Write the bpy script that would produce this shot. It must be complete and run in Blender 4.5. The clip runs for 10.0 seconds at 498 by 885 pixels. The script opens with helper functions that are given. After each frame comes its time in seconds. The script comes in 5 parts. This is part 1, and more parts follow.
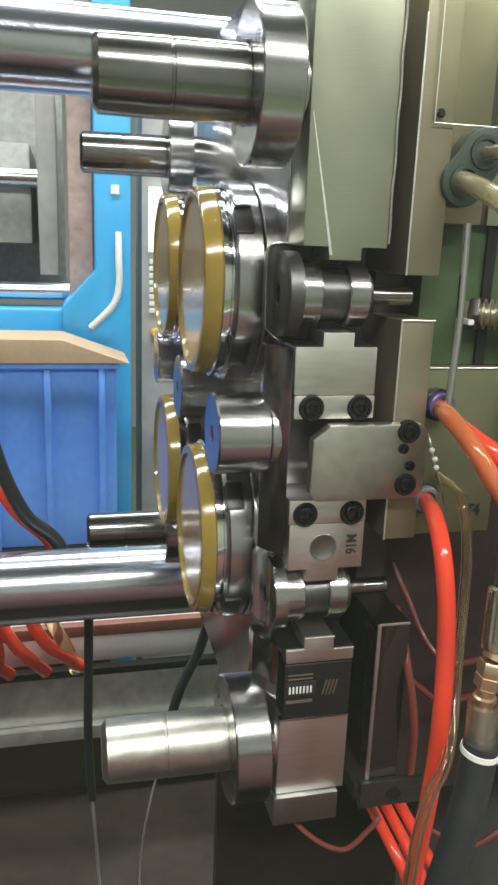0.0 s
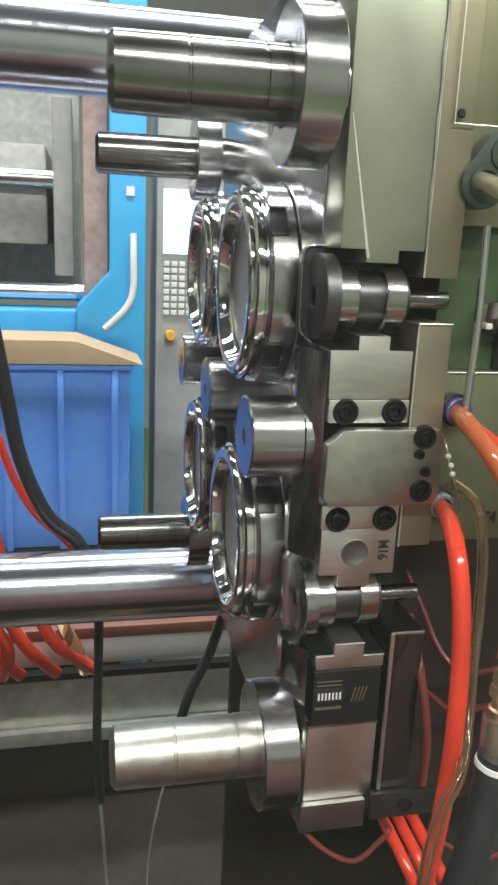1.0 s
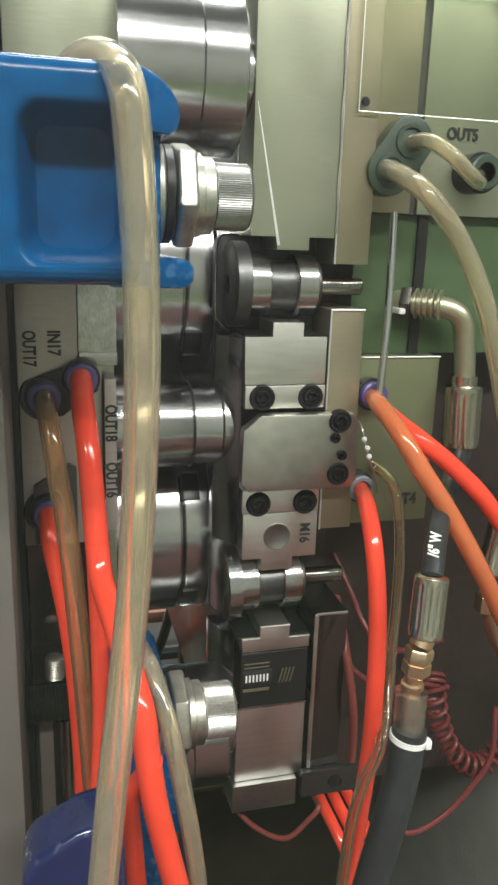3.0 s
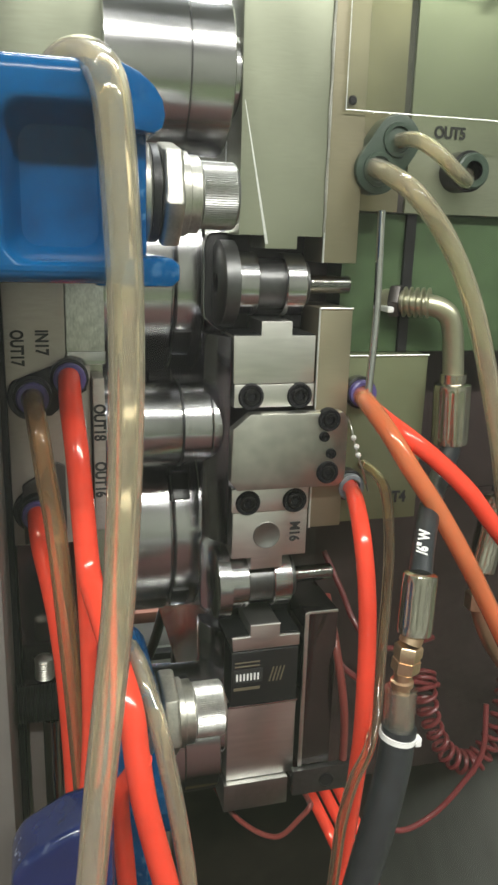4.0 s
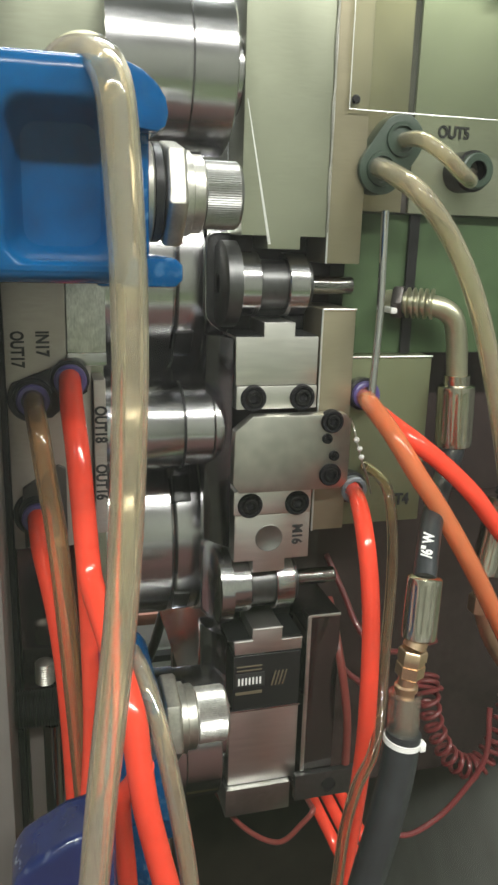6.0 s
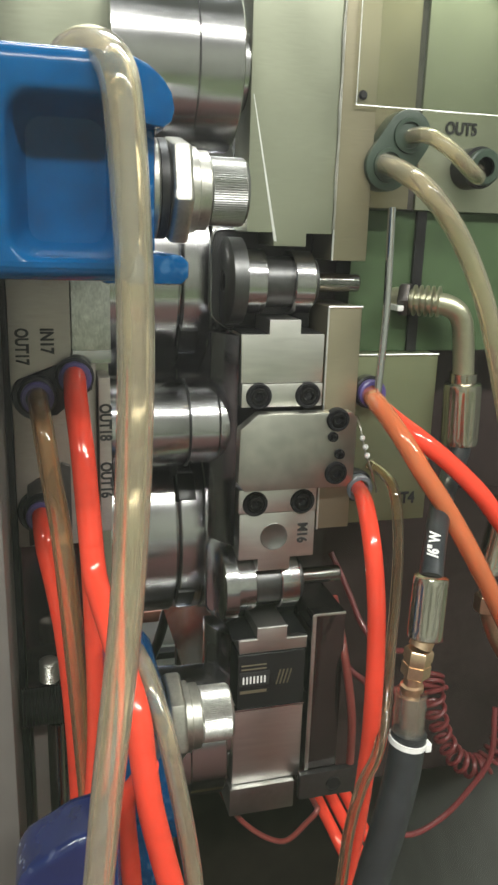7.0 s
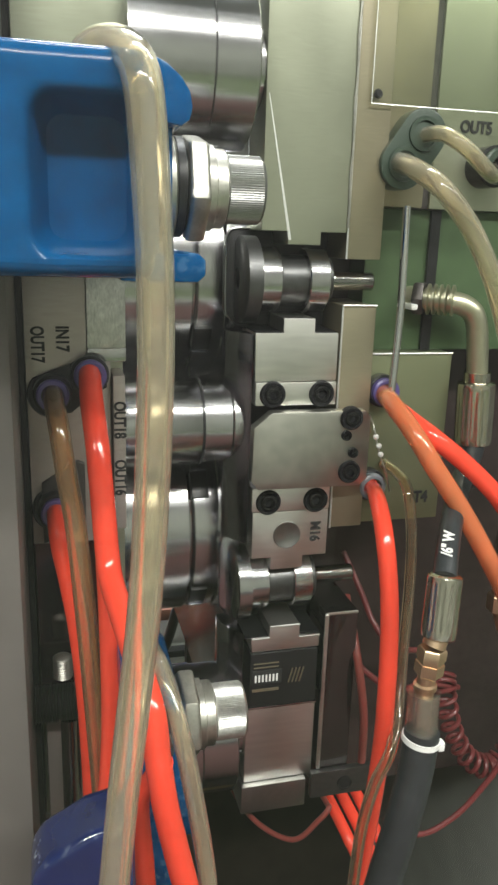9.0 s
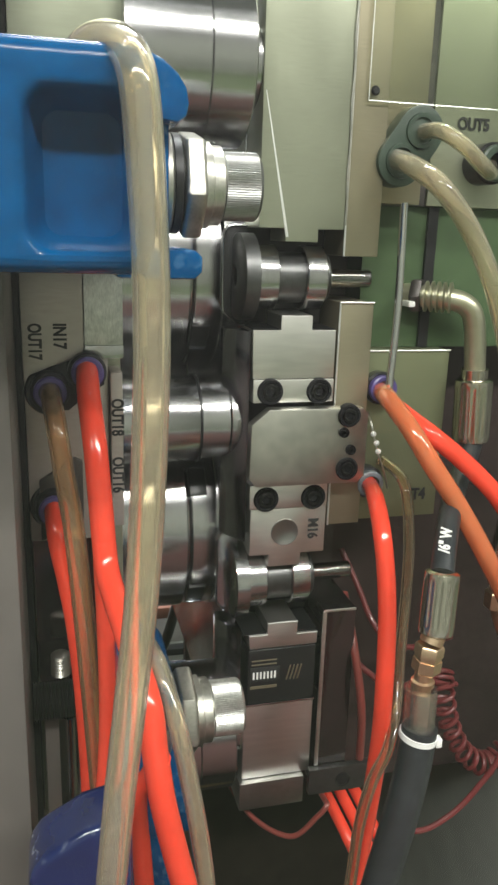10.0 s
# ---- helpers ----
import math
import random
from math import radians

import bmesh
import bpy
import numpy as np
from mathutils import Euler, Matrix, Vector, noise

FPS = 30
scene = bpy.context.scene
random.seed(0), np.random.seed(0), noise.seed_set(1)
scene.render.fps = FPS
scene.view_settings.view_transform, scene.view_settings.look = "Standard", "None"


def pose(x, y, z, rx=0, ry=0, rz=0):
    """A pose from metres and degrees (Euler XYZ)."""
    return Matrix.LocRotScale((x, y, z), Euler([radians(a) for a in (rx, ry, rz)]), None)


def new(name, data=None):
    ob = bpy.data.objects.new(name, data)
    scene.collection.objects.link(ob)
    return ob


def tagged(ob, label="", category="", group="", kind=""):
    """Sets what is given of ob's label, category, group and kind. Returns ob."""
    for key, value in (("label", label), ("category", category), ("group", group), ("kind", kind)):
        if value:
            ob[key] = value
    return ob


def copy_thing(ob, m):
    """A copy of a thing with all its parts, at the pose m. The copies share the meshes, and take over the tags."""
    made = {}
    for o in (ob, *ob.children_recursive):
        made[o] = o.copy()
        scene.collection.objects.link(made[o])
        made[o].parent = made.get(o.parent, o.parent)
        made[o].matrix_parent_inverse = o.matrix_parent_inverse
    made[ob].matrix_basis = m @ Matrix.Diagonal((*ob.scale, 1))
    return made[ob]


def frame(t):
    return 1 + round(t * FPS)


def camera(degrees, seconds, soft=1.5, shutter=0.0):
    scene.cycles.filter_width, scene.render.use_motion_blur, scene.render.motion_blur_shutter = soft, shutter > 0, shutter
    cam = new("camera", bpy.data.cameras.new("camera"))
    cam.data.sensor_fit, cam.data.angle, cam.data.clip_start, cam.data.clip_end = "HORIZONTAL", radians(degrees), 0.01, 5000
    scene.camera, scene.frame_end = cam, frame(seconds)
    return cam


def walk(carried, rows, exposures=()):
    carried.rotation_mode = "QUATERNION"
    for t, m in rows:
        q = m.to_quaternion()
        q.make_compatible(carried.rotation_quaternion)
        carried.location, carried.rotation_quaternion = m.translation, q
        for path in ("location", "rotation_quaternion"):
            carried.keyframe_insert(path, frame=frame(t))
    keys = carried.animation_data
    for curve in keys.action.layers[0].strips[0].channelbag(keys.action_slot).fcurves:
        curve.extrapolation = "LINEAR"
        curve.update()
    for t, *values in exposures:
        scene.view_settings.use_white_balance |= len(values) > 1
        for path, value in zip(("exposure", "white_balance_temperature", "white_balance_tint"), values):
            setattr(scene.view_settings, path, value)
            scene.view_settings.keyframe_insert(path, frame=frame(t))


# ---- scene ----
# camera: hand-held phone in front of the open guard window; seconds, eye, yaw, pitch, roll
cam = camera(35.87, 10.0, soft=2.6)
PATH = [
    (0.0, -0.1398, -0.3915, 1.3171, -13.54, -14.69, 2.11),
    (0.3, -0.1429, -0.3882, 1.3173, -13.19, -14.57, 2.25),
    (0.5, -0.1449, -0.3860, 1.3174, -12.96, -14.57, 2.33),
    (1.0, -0.1388, -0.3857, 1.3163, -12.57, -14.54, 2.49),
    (1.5, -0.1296, -0.3900, 1.3159, -12.64, -14.66, 2.32),
    (2.0, -0.1171, -0.3949, 1.3159, -13.15, -14.87, 2.11),
    (2.5, -0.1141, -0.3965, 1.3163, -14.28, -15.09, 1.96),
    (3.8, -0.1116, -0.3979, 1.3159, -15.55, -15.11, 1.76),
    (4.0, -0.1112, -0.3981, 1.3158, -15.58, -15.12, 1.73),
    (4.5, -0.1119, -0.3988, 1.3163, -15.60, -15.02, 1.68),
    (5.0, -0.1120, -0.3972, 1.3160, -15.59, -15.07, 1.69),
    (5.5, -0.1120, -0.3951, 1.3152, -15.61, -15.11, 1.72),
    (5.7, -0.1120, -0.3947, 1.3152, -15.69, -14.99, 1.73),
    (7.0, -0.1122, -0.3917, 1.3151, -15.38, -15.24, 1.80),
    (7.5, -0.1134, -0.3933, 1.3147, -15.22, -15.21, 1.75),
    (8.0, -0.1145, -0.3926, 1.3146, -15.01, -15.25, 1.77),
    (8.5, -0.1149, -0.3916, 1.3144, -14.84, -15.35, 1.79),
    (9.0, -0.1153, -0.3917, 1.3145, -14.76, -15.29, 1.85),
    (9.5, -0.1153, -0.3916, 1.3141, -14.71, -15.36, 1.89),
    (10.0, -0.1145, -0.3923, 1.3139, -14.82, -15.40, 1.81),
]


def eye_pose(x, y, z, yaw, pitch, roll):
    """Eye and the turn: yaw to the left of +y, pitch up, roll."""
    return Matrix.Translation((x, y, z)) @ Euler((0, 0, radians(yaw))).to_matrix().to_4x4() @ pose(0, 0, 0, 90 + pitch) @ pose(0, 0, 0, 0, 0, roll)


walk(cam, [(row[0], eye_pose(*row[1:])) for row in PATH], [(0.0, -0.05), (1.5, -0.10), (2.0, -0.02), (2.5, 0.17), (4.5, 0.18), (10.0, 0.16)])

# ---- world and lamps ----
world = bpy.data.worlds.new("hall_air")
world.use_nodes = True
scene.world = world
world.node_tree.nodes["Background"].inputs[0].default_value = (0.85, 0.84, 0.86, 1)
world.node_tree.nodes["Background"].inputs[1].default_value = 0.25

# the hall's lamp rows: x, y, z, length, width, watts
LAMPS = [(-0.8, -2.2, 3.3, 2.4, 0.25, 146), (1.6, -2.2, 3.3, 2.4, 0.25, 118),
         (-0.6, 0.7, 3.6, 2.4, 0.25, 92), (1.2, 0.7, 3.6, 2.4, 0.25, 65), (-0.4, 2.3, 3.6, 2.4, 0.25, 95)]
for lx, ly, lz, ll, lw, watts in LAMPS:
    lamp = bpy.data.lights.new("tube_light", "AREA")
    lamp.shape, lamp.size, lamp.size_y, lamp.energy, lamp.color = "RECTANGLE", ll, lw, watts, ((1.0, 0.975, 0.98) if ly < 0 else (0.93, 0.945, 1.0))
    new("tube_light", lamp).matrix_world = pose(lx, ly, lz)


# ---- materials ----
def mat(name, base, rough=0.5, metal=0.0, vary=0.12, scale=60.0, grain=(1, 1, 1), bump=0.0, rvary=0.08, fine=6.0, stain=None, coat=0.0):
    """Principled surface with variation at two scales, fine relief and, if given, stains of another colour."""
    m = bpy.data.materials.new(name)
    m.use_nodes = True
    nt = m.node_tree
    nodes, links = nt.nodes, nt.links
    bs = nodes["Principled BSDF"]
    bs.inputs["Metallic"].default_value = metal
    bs.inputs["Coat Weight"].default_value = coat
    tc = nodes.new("ShaderNodeTexCoord")
    mp = nodes.new("ShaderNodeMapping")
    mp.inputs["Scale"].default_value = grain
    links.new(tc.outputs["Object"], mp.inputs["Vector"])
    n1 = nodes.new("ShaderNodeTexNoise")
    n1.inputs["Scale"].default_value, n1.inputs["Detail"].default_value = scale, 4
    n2 = nodes.new("ShaderNodeTexNoise")
    n2.inputs["Scale"].default_value, n2.inputs["Detail"].default_value = scale * fine, 3
    links.new(tc.outputs["Object"], n1.inputs["Vector"])
    links.new(mp.outputs["Vector"], n2.inputs["Vector"])
    add = nodes.new("ShaderNodeMath")
    add.operation = "ADD"
    links.new(n1.outputs["Fac"], add.inputs[0])
    links.new(n2.outputs["Fac"], add.inputs[1])
    ramp = nodes.new("ShaderNodeMapRange")
    ramp.inputs["From Min"].default_value, ramp.inputs["From Max"].default_value = 0.4, 1.6
    ramp.inputs["To Min"].default_value, ramp.inputs["To Max"].default_value = 1 - 2 * vary, 1 + 2 * vary
    links.new(add.outputs[0], ramp.inputs["Value"])
    mul = nodes.new("ShaderNodeVectorMath")
    mul.operation = "SCALE"
    mul.inputs[0].default_value = base
    links.new(ramp.outputs[0], mul.inputs["Scale"])
    colour = mul.outputs[0]
    if stain:
        n3 = nodes.new("ShaderNodeTexNoise")
        n3.inputs["Scale"].default_value, n3.inputs["Detail"].default_value, n3.inputs["Roughness"].default_value = scale * 0.7, 6, 0.7
        links.new(tc.outputs["Object"], n3.inputs["Vector"])
        cut = nodes.new("ShaderNodeMapRange")
        cut.inputs["From Min"].default_value, cut.inputs["From Max"].default_value = 0.58, 0.72
        links.new(n3.outputs["Fac"], cut.inputs["Value"])
        mix = nodes.new("ShaderNodeMix")
        mix.data_type = "RGBA"
        links.new(cut.outputs[0], mix.inputs["Factor"])
        links.new(colour, mix.inputs["A"])
        mix.inputs["B"].default_value = (*stain, 1)
        colour = mix.outputs["Result"]
    links.new(colour, bs.inputs["Base Color"])
    rr = nodes.new("ShaderNodeMapRange")
    rr.inputs["From Min"].default_value, rr.inputs["From Max"].default_value = 0.15, 0.85
    rr.inputs["To Min"].default_value, rr.inputs["To Max"].default_value = max(rough - rvary, 0.02), rough + rvary
    links.new(n1.outputs["Fac"], rr.inputs["Value"])
    links.new(rr.outputs[0], bs.inputs["Roughness"])
    if bump:
        bp = nodes.new("ShaderNodeBump")
        bp.inputs["Strength"].default_value, bp.inputs["Distance"].default_value = bump, 0.0004
        links.new(n2.outputs["Fac"], bp.inputs["Height"])
        links.new(bp.outputs["Normal"], bs.inputs["Normal"])
    return m


def worn(m, bare):
    """Paint rubbed through to a paler tone in patches along the convex edges."""
    nt = m.node_tree
    bs = nt.nodes["Principled BSDF"]
    source = bs.inputs["Base Color"].links[0].from_socket
    geo = nt.nodes.new("ShaderNodeNewGeometry")
    edge = nt.nodes.new("ShaderNodeMapRange")
    edge.inputs["From Min"].default_value, edge.inputs["From Max"].default_value = 0.53, 0.61
    nt.links.new(geo.outputs["Pointiness"], edge.inputs["Value"])
    tc = nt.nodes.new("ShaderNodeTexCoord")
    patch = nt.nodes.new("ShaderNodeTexNoise")
    patch.inputs["Scale"].default_value, patch.inputs["Detail"].default_value = 220, 5
    nt.links.new(tc.outputs["Object"], patch.inputs["Vector"])
    cut = nt.nodes.new("ShaderNodeMapRange")
    cut.inputs["From Min"].default_value, cut.inputs["From Max"].default_value = 0.55, 0.62
    nt.links.new(patch.outputs["Fac"], cut.inputs["Value"])
    both = nt.nodes.new("ShaderNodeMath")
    both.operation = "MULTIPLY"
    nt.links.new(edge.outputs[0], both.inputs[0])
    nt.links.new(cut.outputs[0], both.inputs[1])
    mix = nt.nodes.new("ShaderNodeMix")
    mix.data_type = "RGBA"
    nt.links.new(both.outputs[0], mix.inputs["Factor"])
    nt.links.new(source, mix.inputs["A"])
    mix.inputs["B"].default_value = (*bare, 1)
    nt.links.new(mix.outputs["Result"], bs.inputs["Base Color"])


def tube_mat(name, base, rough, through_light, ior=1.45):
    """Soft plastic tube that lets part of the light through."""
    m = mat(name, base, rough, 0.0, vary=0.08, scale=25, rvary=0.04)
    bs = m.node_tree.nodes["Principled BSDF"]
    bs.inputs["Transmission Weight"].default_value = through_light
    bs.inputs["IOR"].default_value = ior
    bs.inputs["Coat Weight"].default_value = 0.3
    bs.inputs["Coat Roughness"].default_value = 0.08
    return m


def veil_mat(name, base, tint, clear, bent):
    """Cloudy plastic: a share of the light goes straight through, the rest scatters on a glossy skin."""
    m = mat(name, base, 0.10, 0.0, vary=0.05, scale=25, rvary=0.04, coat=0.4)
    nt = m.node_tree
    mix = nt.nodes.new("ShaderNodeMixShader")
    tr = nt.nodes.new("ShaderNodeBsdfTransparent")
    tr.inputs[0].default_value = (*tint, 1)
    nt.nodes["Principled BSDF"].inputs["Transmission Weight"].default_value = bent
    mix.inputs[0].default_value = clear
    nt.links.new(nt.nodes["Principled BSDF"].outputs[0], mix.inputs[1])
    nt.links.new(tr.outputs[0], mix.inputs[2])
    nt.links.new(mix.outputs[0], nt.nodes["Material Output"].inputs[0])
    return m


def lens_mat(name, base, share, ior=1.36):
    """Water-filled plastic tube: it bends what stands behind it like a lens, with a little milkiness."""
    m = mat(name, base, 0.10, 0.0, vary=0.05, scale=25, rvary=0.03, coat=0.5)
    bs = m.node_tree.nodes["Principled BSDF"]
    bs.inputs["Transmission Weight"].default_value = share
    bs.inputs["IOR"].default_value = ior
    bs.inputs["Coat Roughness"].default_value = 0.05
    return m


TURNED = mat("turned_steel", (0.48, 0.475, 0.48), 0.20, 1.0, vary=0.06, scale=30, grain=(40, 1, 1), bump=0.04, rvary=0.05)
CHROME = mat("chromed_bar", (0.62, 0.65, 0.74), 0.20, 1.0, vary=0.04, scale=12, rvary=0.03)
PIN = mat("guide_pin_steel", (0.26, 0.255, 0.25), 0.20, 1.0, vary=0.08, scale=30, grain=(50, 1, 1), bump=0.05, rvary=0.06)
GROUND = mat("ground_steel", (0.74, 0.725, 0.69), 0.36, 1.0, vary=0.10, scale=30, grain=(1, 1, 7), rvary=0.06, fine=1.8)
BEIGE = mat("beige_ground_plate", (0.42, 0.375, 0.34), 0.38, 0.6, vary=0.10, scale=30, grain=(1, 1, 7), rvary=0.05)
LATCH = mat("latch_steel", (0.46, 0.455, 0.41), 0.35, 1.0, vary=0.16, scale=22, rvary=0.05)
PALE = mat("pale_plate", (0.335, 0.35, 0.265), 0.36, 0.75, vary=0.08, scale=20, grain=(1, 1, 12), rvary=0.06)
OLIVE = mat("olive_plate", (0.23, 0.25, 0.15), 0.38, 0.7, vary=0.08, scale=25, grain=(1, 1, 12), bump=0.04)
TAN = mat("tan_plate", (0.335, 0.30, 0.21), 0.36, 0.8, vary=0.08, scale=25, grain=(1, 1, 12), bump=0.04)
MIRROR = mat("polished_core", (0.80, 0.80, 0.82), 0.07, 1.0, vary=0.03, scale=20, rvary=0.02)
SATIN = mat("satin_core_floor", (0.66, 0.65, 0.64), 0.38, 1.0, vary=0.06, scale=20, rvary=0.05)
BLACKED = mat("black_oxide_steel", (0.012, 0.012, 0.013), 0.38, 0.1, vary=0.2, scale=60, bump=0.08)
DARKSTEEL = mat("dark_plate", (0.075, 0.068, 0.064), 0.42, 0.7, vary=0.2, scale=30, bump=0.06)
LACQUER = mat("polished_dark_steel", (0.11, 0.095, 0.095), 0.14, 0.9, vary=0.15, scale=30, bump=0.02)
# recess depth shade and a reddish reflected tint are in this colour
RECESS = mat("shaded_recess", (0.050, 0.036, 0.034), 0.42, 0.3, vary=0.2, scale=30, bump=0.06)
GUNMETAL = mat("gunmetal", (0.11, 0.11, 0.11), 0.38, 0.9, vary=0.15, scale=50, bump=0.08)
EDGE = mat("polished_edge", (0.40, 0.39, 0.44), 0.16, 1.0, vary=0.1, scale=30, bump=0.02)
CHEEK = mat("machined_cheek", (0.30, 0.30, 0.29), 0.38, 1.0, vary=0.1, scale=50, bump=0.06)
BODY = mat("dull_plate_steel", (0.44, 0.43, 0.47), 0.20, 1.0, vary=0.12, scale=30, bump=0.02, fine=3)
# matte black of screw rings, with the counterbore shadow in the colour
SCREW = mat("black_screw", (0.008, 0.008, 0.009), 0.6, 0.0, vary=0.3, scale=150, bump=0.15)
SCREW.node_tree.nodes["Principled BSDF"].inputs["Specular IOR Level"].default_value = 0.2
GREENDARK = mat("dark_green_recess", (0.06, 0.10, 0.045), 0.45, 0.2, vary=0.15, scale=20, bump=0.03)
BLUE = mat("blue_enamel", (0.0005, 0.062, 0.185), 0.17, 0.0, vary=0.18, scale=60, bump=0.5, fine=2, stain=(0.001, 0.080, 0.23))
BLUE.node_tree.nodes["Principled BSDF"].inputs["Specular IOR Level"].default_value = 0.20
NAVY = mat("navy_enamel", (0.010, 0.018, 0.085), 0.17, 0.0, vary=0.15, scale=40, bump=0.2, fine=2.5, coat=0.4)
worn(BLUE, (0.10, 0.23, 0.38))
worn(NAVY, (0.30, 0.34, 0.42))
ZINC = mat("zinc_nut", (0.52, 0.51, 0.46), 0.38, 1.0, vary=0.15, scale=120, bump=0.25)
CAST = mat("rough_zinc", (0.58, 0.58, 0.56), 0.36, 1.0, vary=0.25, scale=200, grain=(1, 1, 0.35), bump=0.5)
KNURL = mat("knurled_steel", (0.30, 0.30, 0.29), 0.37, 1.0, vary=0.15, scale=120, bump=0.2)
FERRULE = mat("crimped_ferrule", (0.62, 0.58, 0.50), 0.21, 1.0, vary=0.12, scale=60, grain=(1, 1, 0.2), bump=0.03, rvary=0.04)
# near-white metal that puts glints into the colour
BRIGHT = mat("glint_metal", (0.92, 0.92, 0.90), 0.42, 1.0, vary=0.05)
HEAD = mat("worn_screw_head", (0.030, 0.030, 0.029), 0.40, 0.9, vary=0.25, scale=150, bump=0.1)
BRASS = mat("brass", (0.74, 0.54, 0.36), 0.37, 1.0, vary=0.12, scale=90, bump=0.1)
RUBBER = mat("black_rubber", (0.024, 0.027, 0.030), 0.38, 0.0, vary=0.25, scale=120, bump=0.2)
RED = tube_mat("red_tube", (0.97, 0.085, 0.045), 0.13, 0.25)
ORANGE = tube_mat("orange_tube", (0.88, 0.27, 0.11), 0.10, 0.55)
HONEY = lens_mat("honey_tube", (0.96, 0.80, 0.58), 0.97)
AMBER = lens_mat("amber_tube", (0.90, 0.64, 0.38), 0.91)
CLEAR = lens_mat("clear_tube", (0.98, 0.89, 0.70), 0.90)
SLEEVE = veil_mat("clear_sleeve", (0.96, 0.93, 0.87), (0.985, 0.965, 0.93), 0.60, 0.95)
DARKRED = tube_mat("dark_red_tube", (0.24, 0.055, 0.045), 0.3, 0.2)
DUSKRED = tube_mat("dusky_red_tube", (0.15, 0.030, 0.030), 0.35, 0.1)
GOLD = tube_mat("yellow_moulding", (0.46, 0.33, 0.07), 0.16, 0.5)
PALEGOLD = tube_mat("yellow_moulding_disc", (0.64, 0.45, 0.22), 0.20, 0.35)
WHITE = mat("white_plastic", (0.78, 0.78, 0.76), 0.4, vary=0.05)
INK = mat("black_ink", (0.02, 0.02, 0.02), 0.6)
PLUM = mat("purple_collet", (0.09, 0.07, 0.22), 0.35, vary=0.1)
BIN = mat("blue_crate_plastic", (0.13, 0.35, 0.90), 0.42, vary=0.08, scale=12)
CARD = mat("cardboard", (0.41, 0.30, 0.19), 0.8, vary=0.1, scale=15)
SKY_BLUE = mat("cyan_machine_paint", (0.05, 0.40, 0.76), 0.35, vary=0.05, scale=5, coat=0.2)
GREY = mat("grey_machine_paint", (0.34, 0.34, 0.33), 0.45, vary=0.12, scale=6)
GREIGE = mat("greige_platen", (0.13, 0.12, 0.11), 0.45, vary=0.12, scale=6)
# paler than the moving platen: reflected haze is put into this colour
PLATEN = mat("hazed_green_platen", (0.26, 0.28, 0.255), 0.4, vary=0.12, scale=6)
SHEET = mat("stained_sheet_metal", (0.62, 0.63, 0.58), 0.39, 0.7, vary=0.2, scale=9, bump=0.05)
DULLSHEET = mat("dull_sheet_metal", (0.36, 0.37, 0.35), 0.42, 0.5, vary=0.2, scale=9, bump=0.05)
BEDDARK = mat("dark_brown_bed", (0.040, 0.031, 0.024), 0.4, 0.3, vary=0.25, scale=9)
FADED = mat("faded_red_paint", (0.40, 0.29, 0.26), 0.5, vary=0.25, scale=8)
BROWN = mat("rust_brown_paint", (0.22, 0.09, 0.06), 0.5, vary=0.2, scale=10)
FLOOR = mat("green_floor_paint", (0.105, 0.135, 0.075), 0.38, vary=0.15, scale=3)
WALL = mat("hall_wall", (0.26, 0.265, 0.245), 0.8, vary=0.06, scale=2)
# tone chosen for the reddish reflections it throws on the low steel
MAROON = mat("maroon_guard_paint", (0.42, 0.235, 0.215), 0.4, vary=0.12, scale=5)


def glow(name, colour, strength):
    m = bpy.data.materials.new(name)
    m.use_nodes = True
    bs = m.node_tree.nodes["Principled BSDF"]
    bs.inputs["Base Color"].default_value = (*colour, 1)
    bs.inputs["Emission Color"].default_value = (*colour, 1)
    bs.inputs["Emission Strength"].default_value = strength
    return m


SCREEN = glow("lit_screen", (0.85, 0.92, 1.0), 1.1)


# ---- mesh helpers ----
def thing(name, label, category, group="", kind=""):
    return tagged(new(name), label, category, group, kind)


def finish(name, bm, material, parent=None, label="", angle=35):
    me = bpy.data.meshes.new(name)
    bmesh.ops.recalc_face_normals(bm, faces=bm.faces)
    bm.to_mesh(me)
    bm.free()
    me.materials.append(material)
    me.polygons.foreach_set("use_smooth", [True] * len(me.polygons))
    me.set_sharp_from_angle(angle=radians(angle))
    ob = new(name, me)
    if parent:
        ob.parent = parent
    if label:
        ob["label"] = label
    return ob


def part(name, bm, material, parent, label=""):
    return finish(name, bm, material, parent, label)


def bevelled(bm, w, seg=2):
    if w:
        bmesh.ops.bevel(bm, geom=[e for e in bm.edges if e.calc_face_angle(0) > 0.4], offset=w, segments=seg, profile=0.6, affect="EDGES", clamp_overlap=True)
    return bm


def box(x0, x1, y0, y1, z0, z1, bevel=0.0006):
    bm = bmesh.new()
    bmesh.ops.create_cube(bm, size=1)
    for v in bm.verts:
        v.co = Vector((x0 + (v.co.x + 0.5) * (x1 - x0), y0 + (v.co.y + 0.5) * (y1 - y0), z0 + (v.co.z + 0.5) * (z1 - z0)))
    return bevelled(bm, bevel)


def prism(outline, y0, y1, bevel=0.0006):
    """A flat outline in x and z, from y0 to y1."""
    bm = bmesh.new()
    a = [bm.verts.new((x, y0, z)) for x, z in outline]
    b = [bm.verts.new((x, y1, z)) for x, z in outline]
    bm.faces.new(a)
    bm.faces.new(b[::-1])
    for i in range(len(a)):
        j = (i + 1) % len(a)
        bm.faces.new((a[j], a[i], b[i], b[j]))
    bmesh.ops.recalc_face_normals(bm, faces=bm.faces)
    return bevelled(bm, bevel)


AXIS = {"x": pose(0, 0, 0), "y": pose(0, 0, 0, 0, 0, 90), "z": pose(0, 0, 0, 0, -90, 0)}


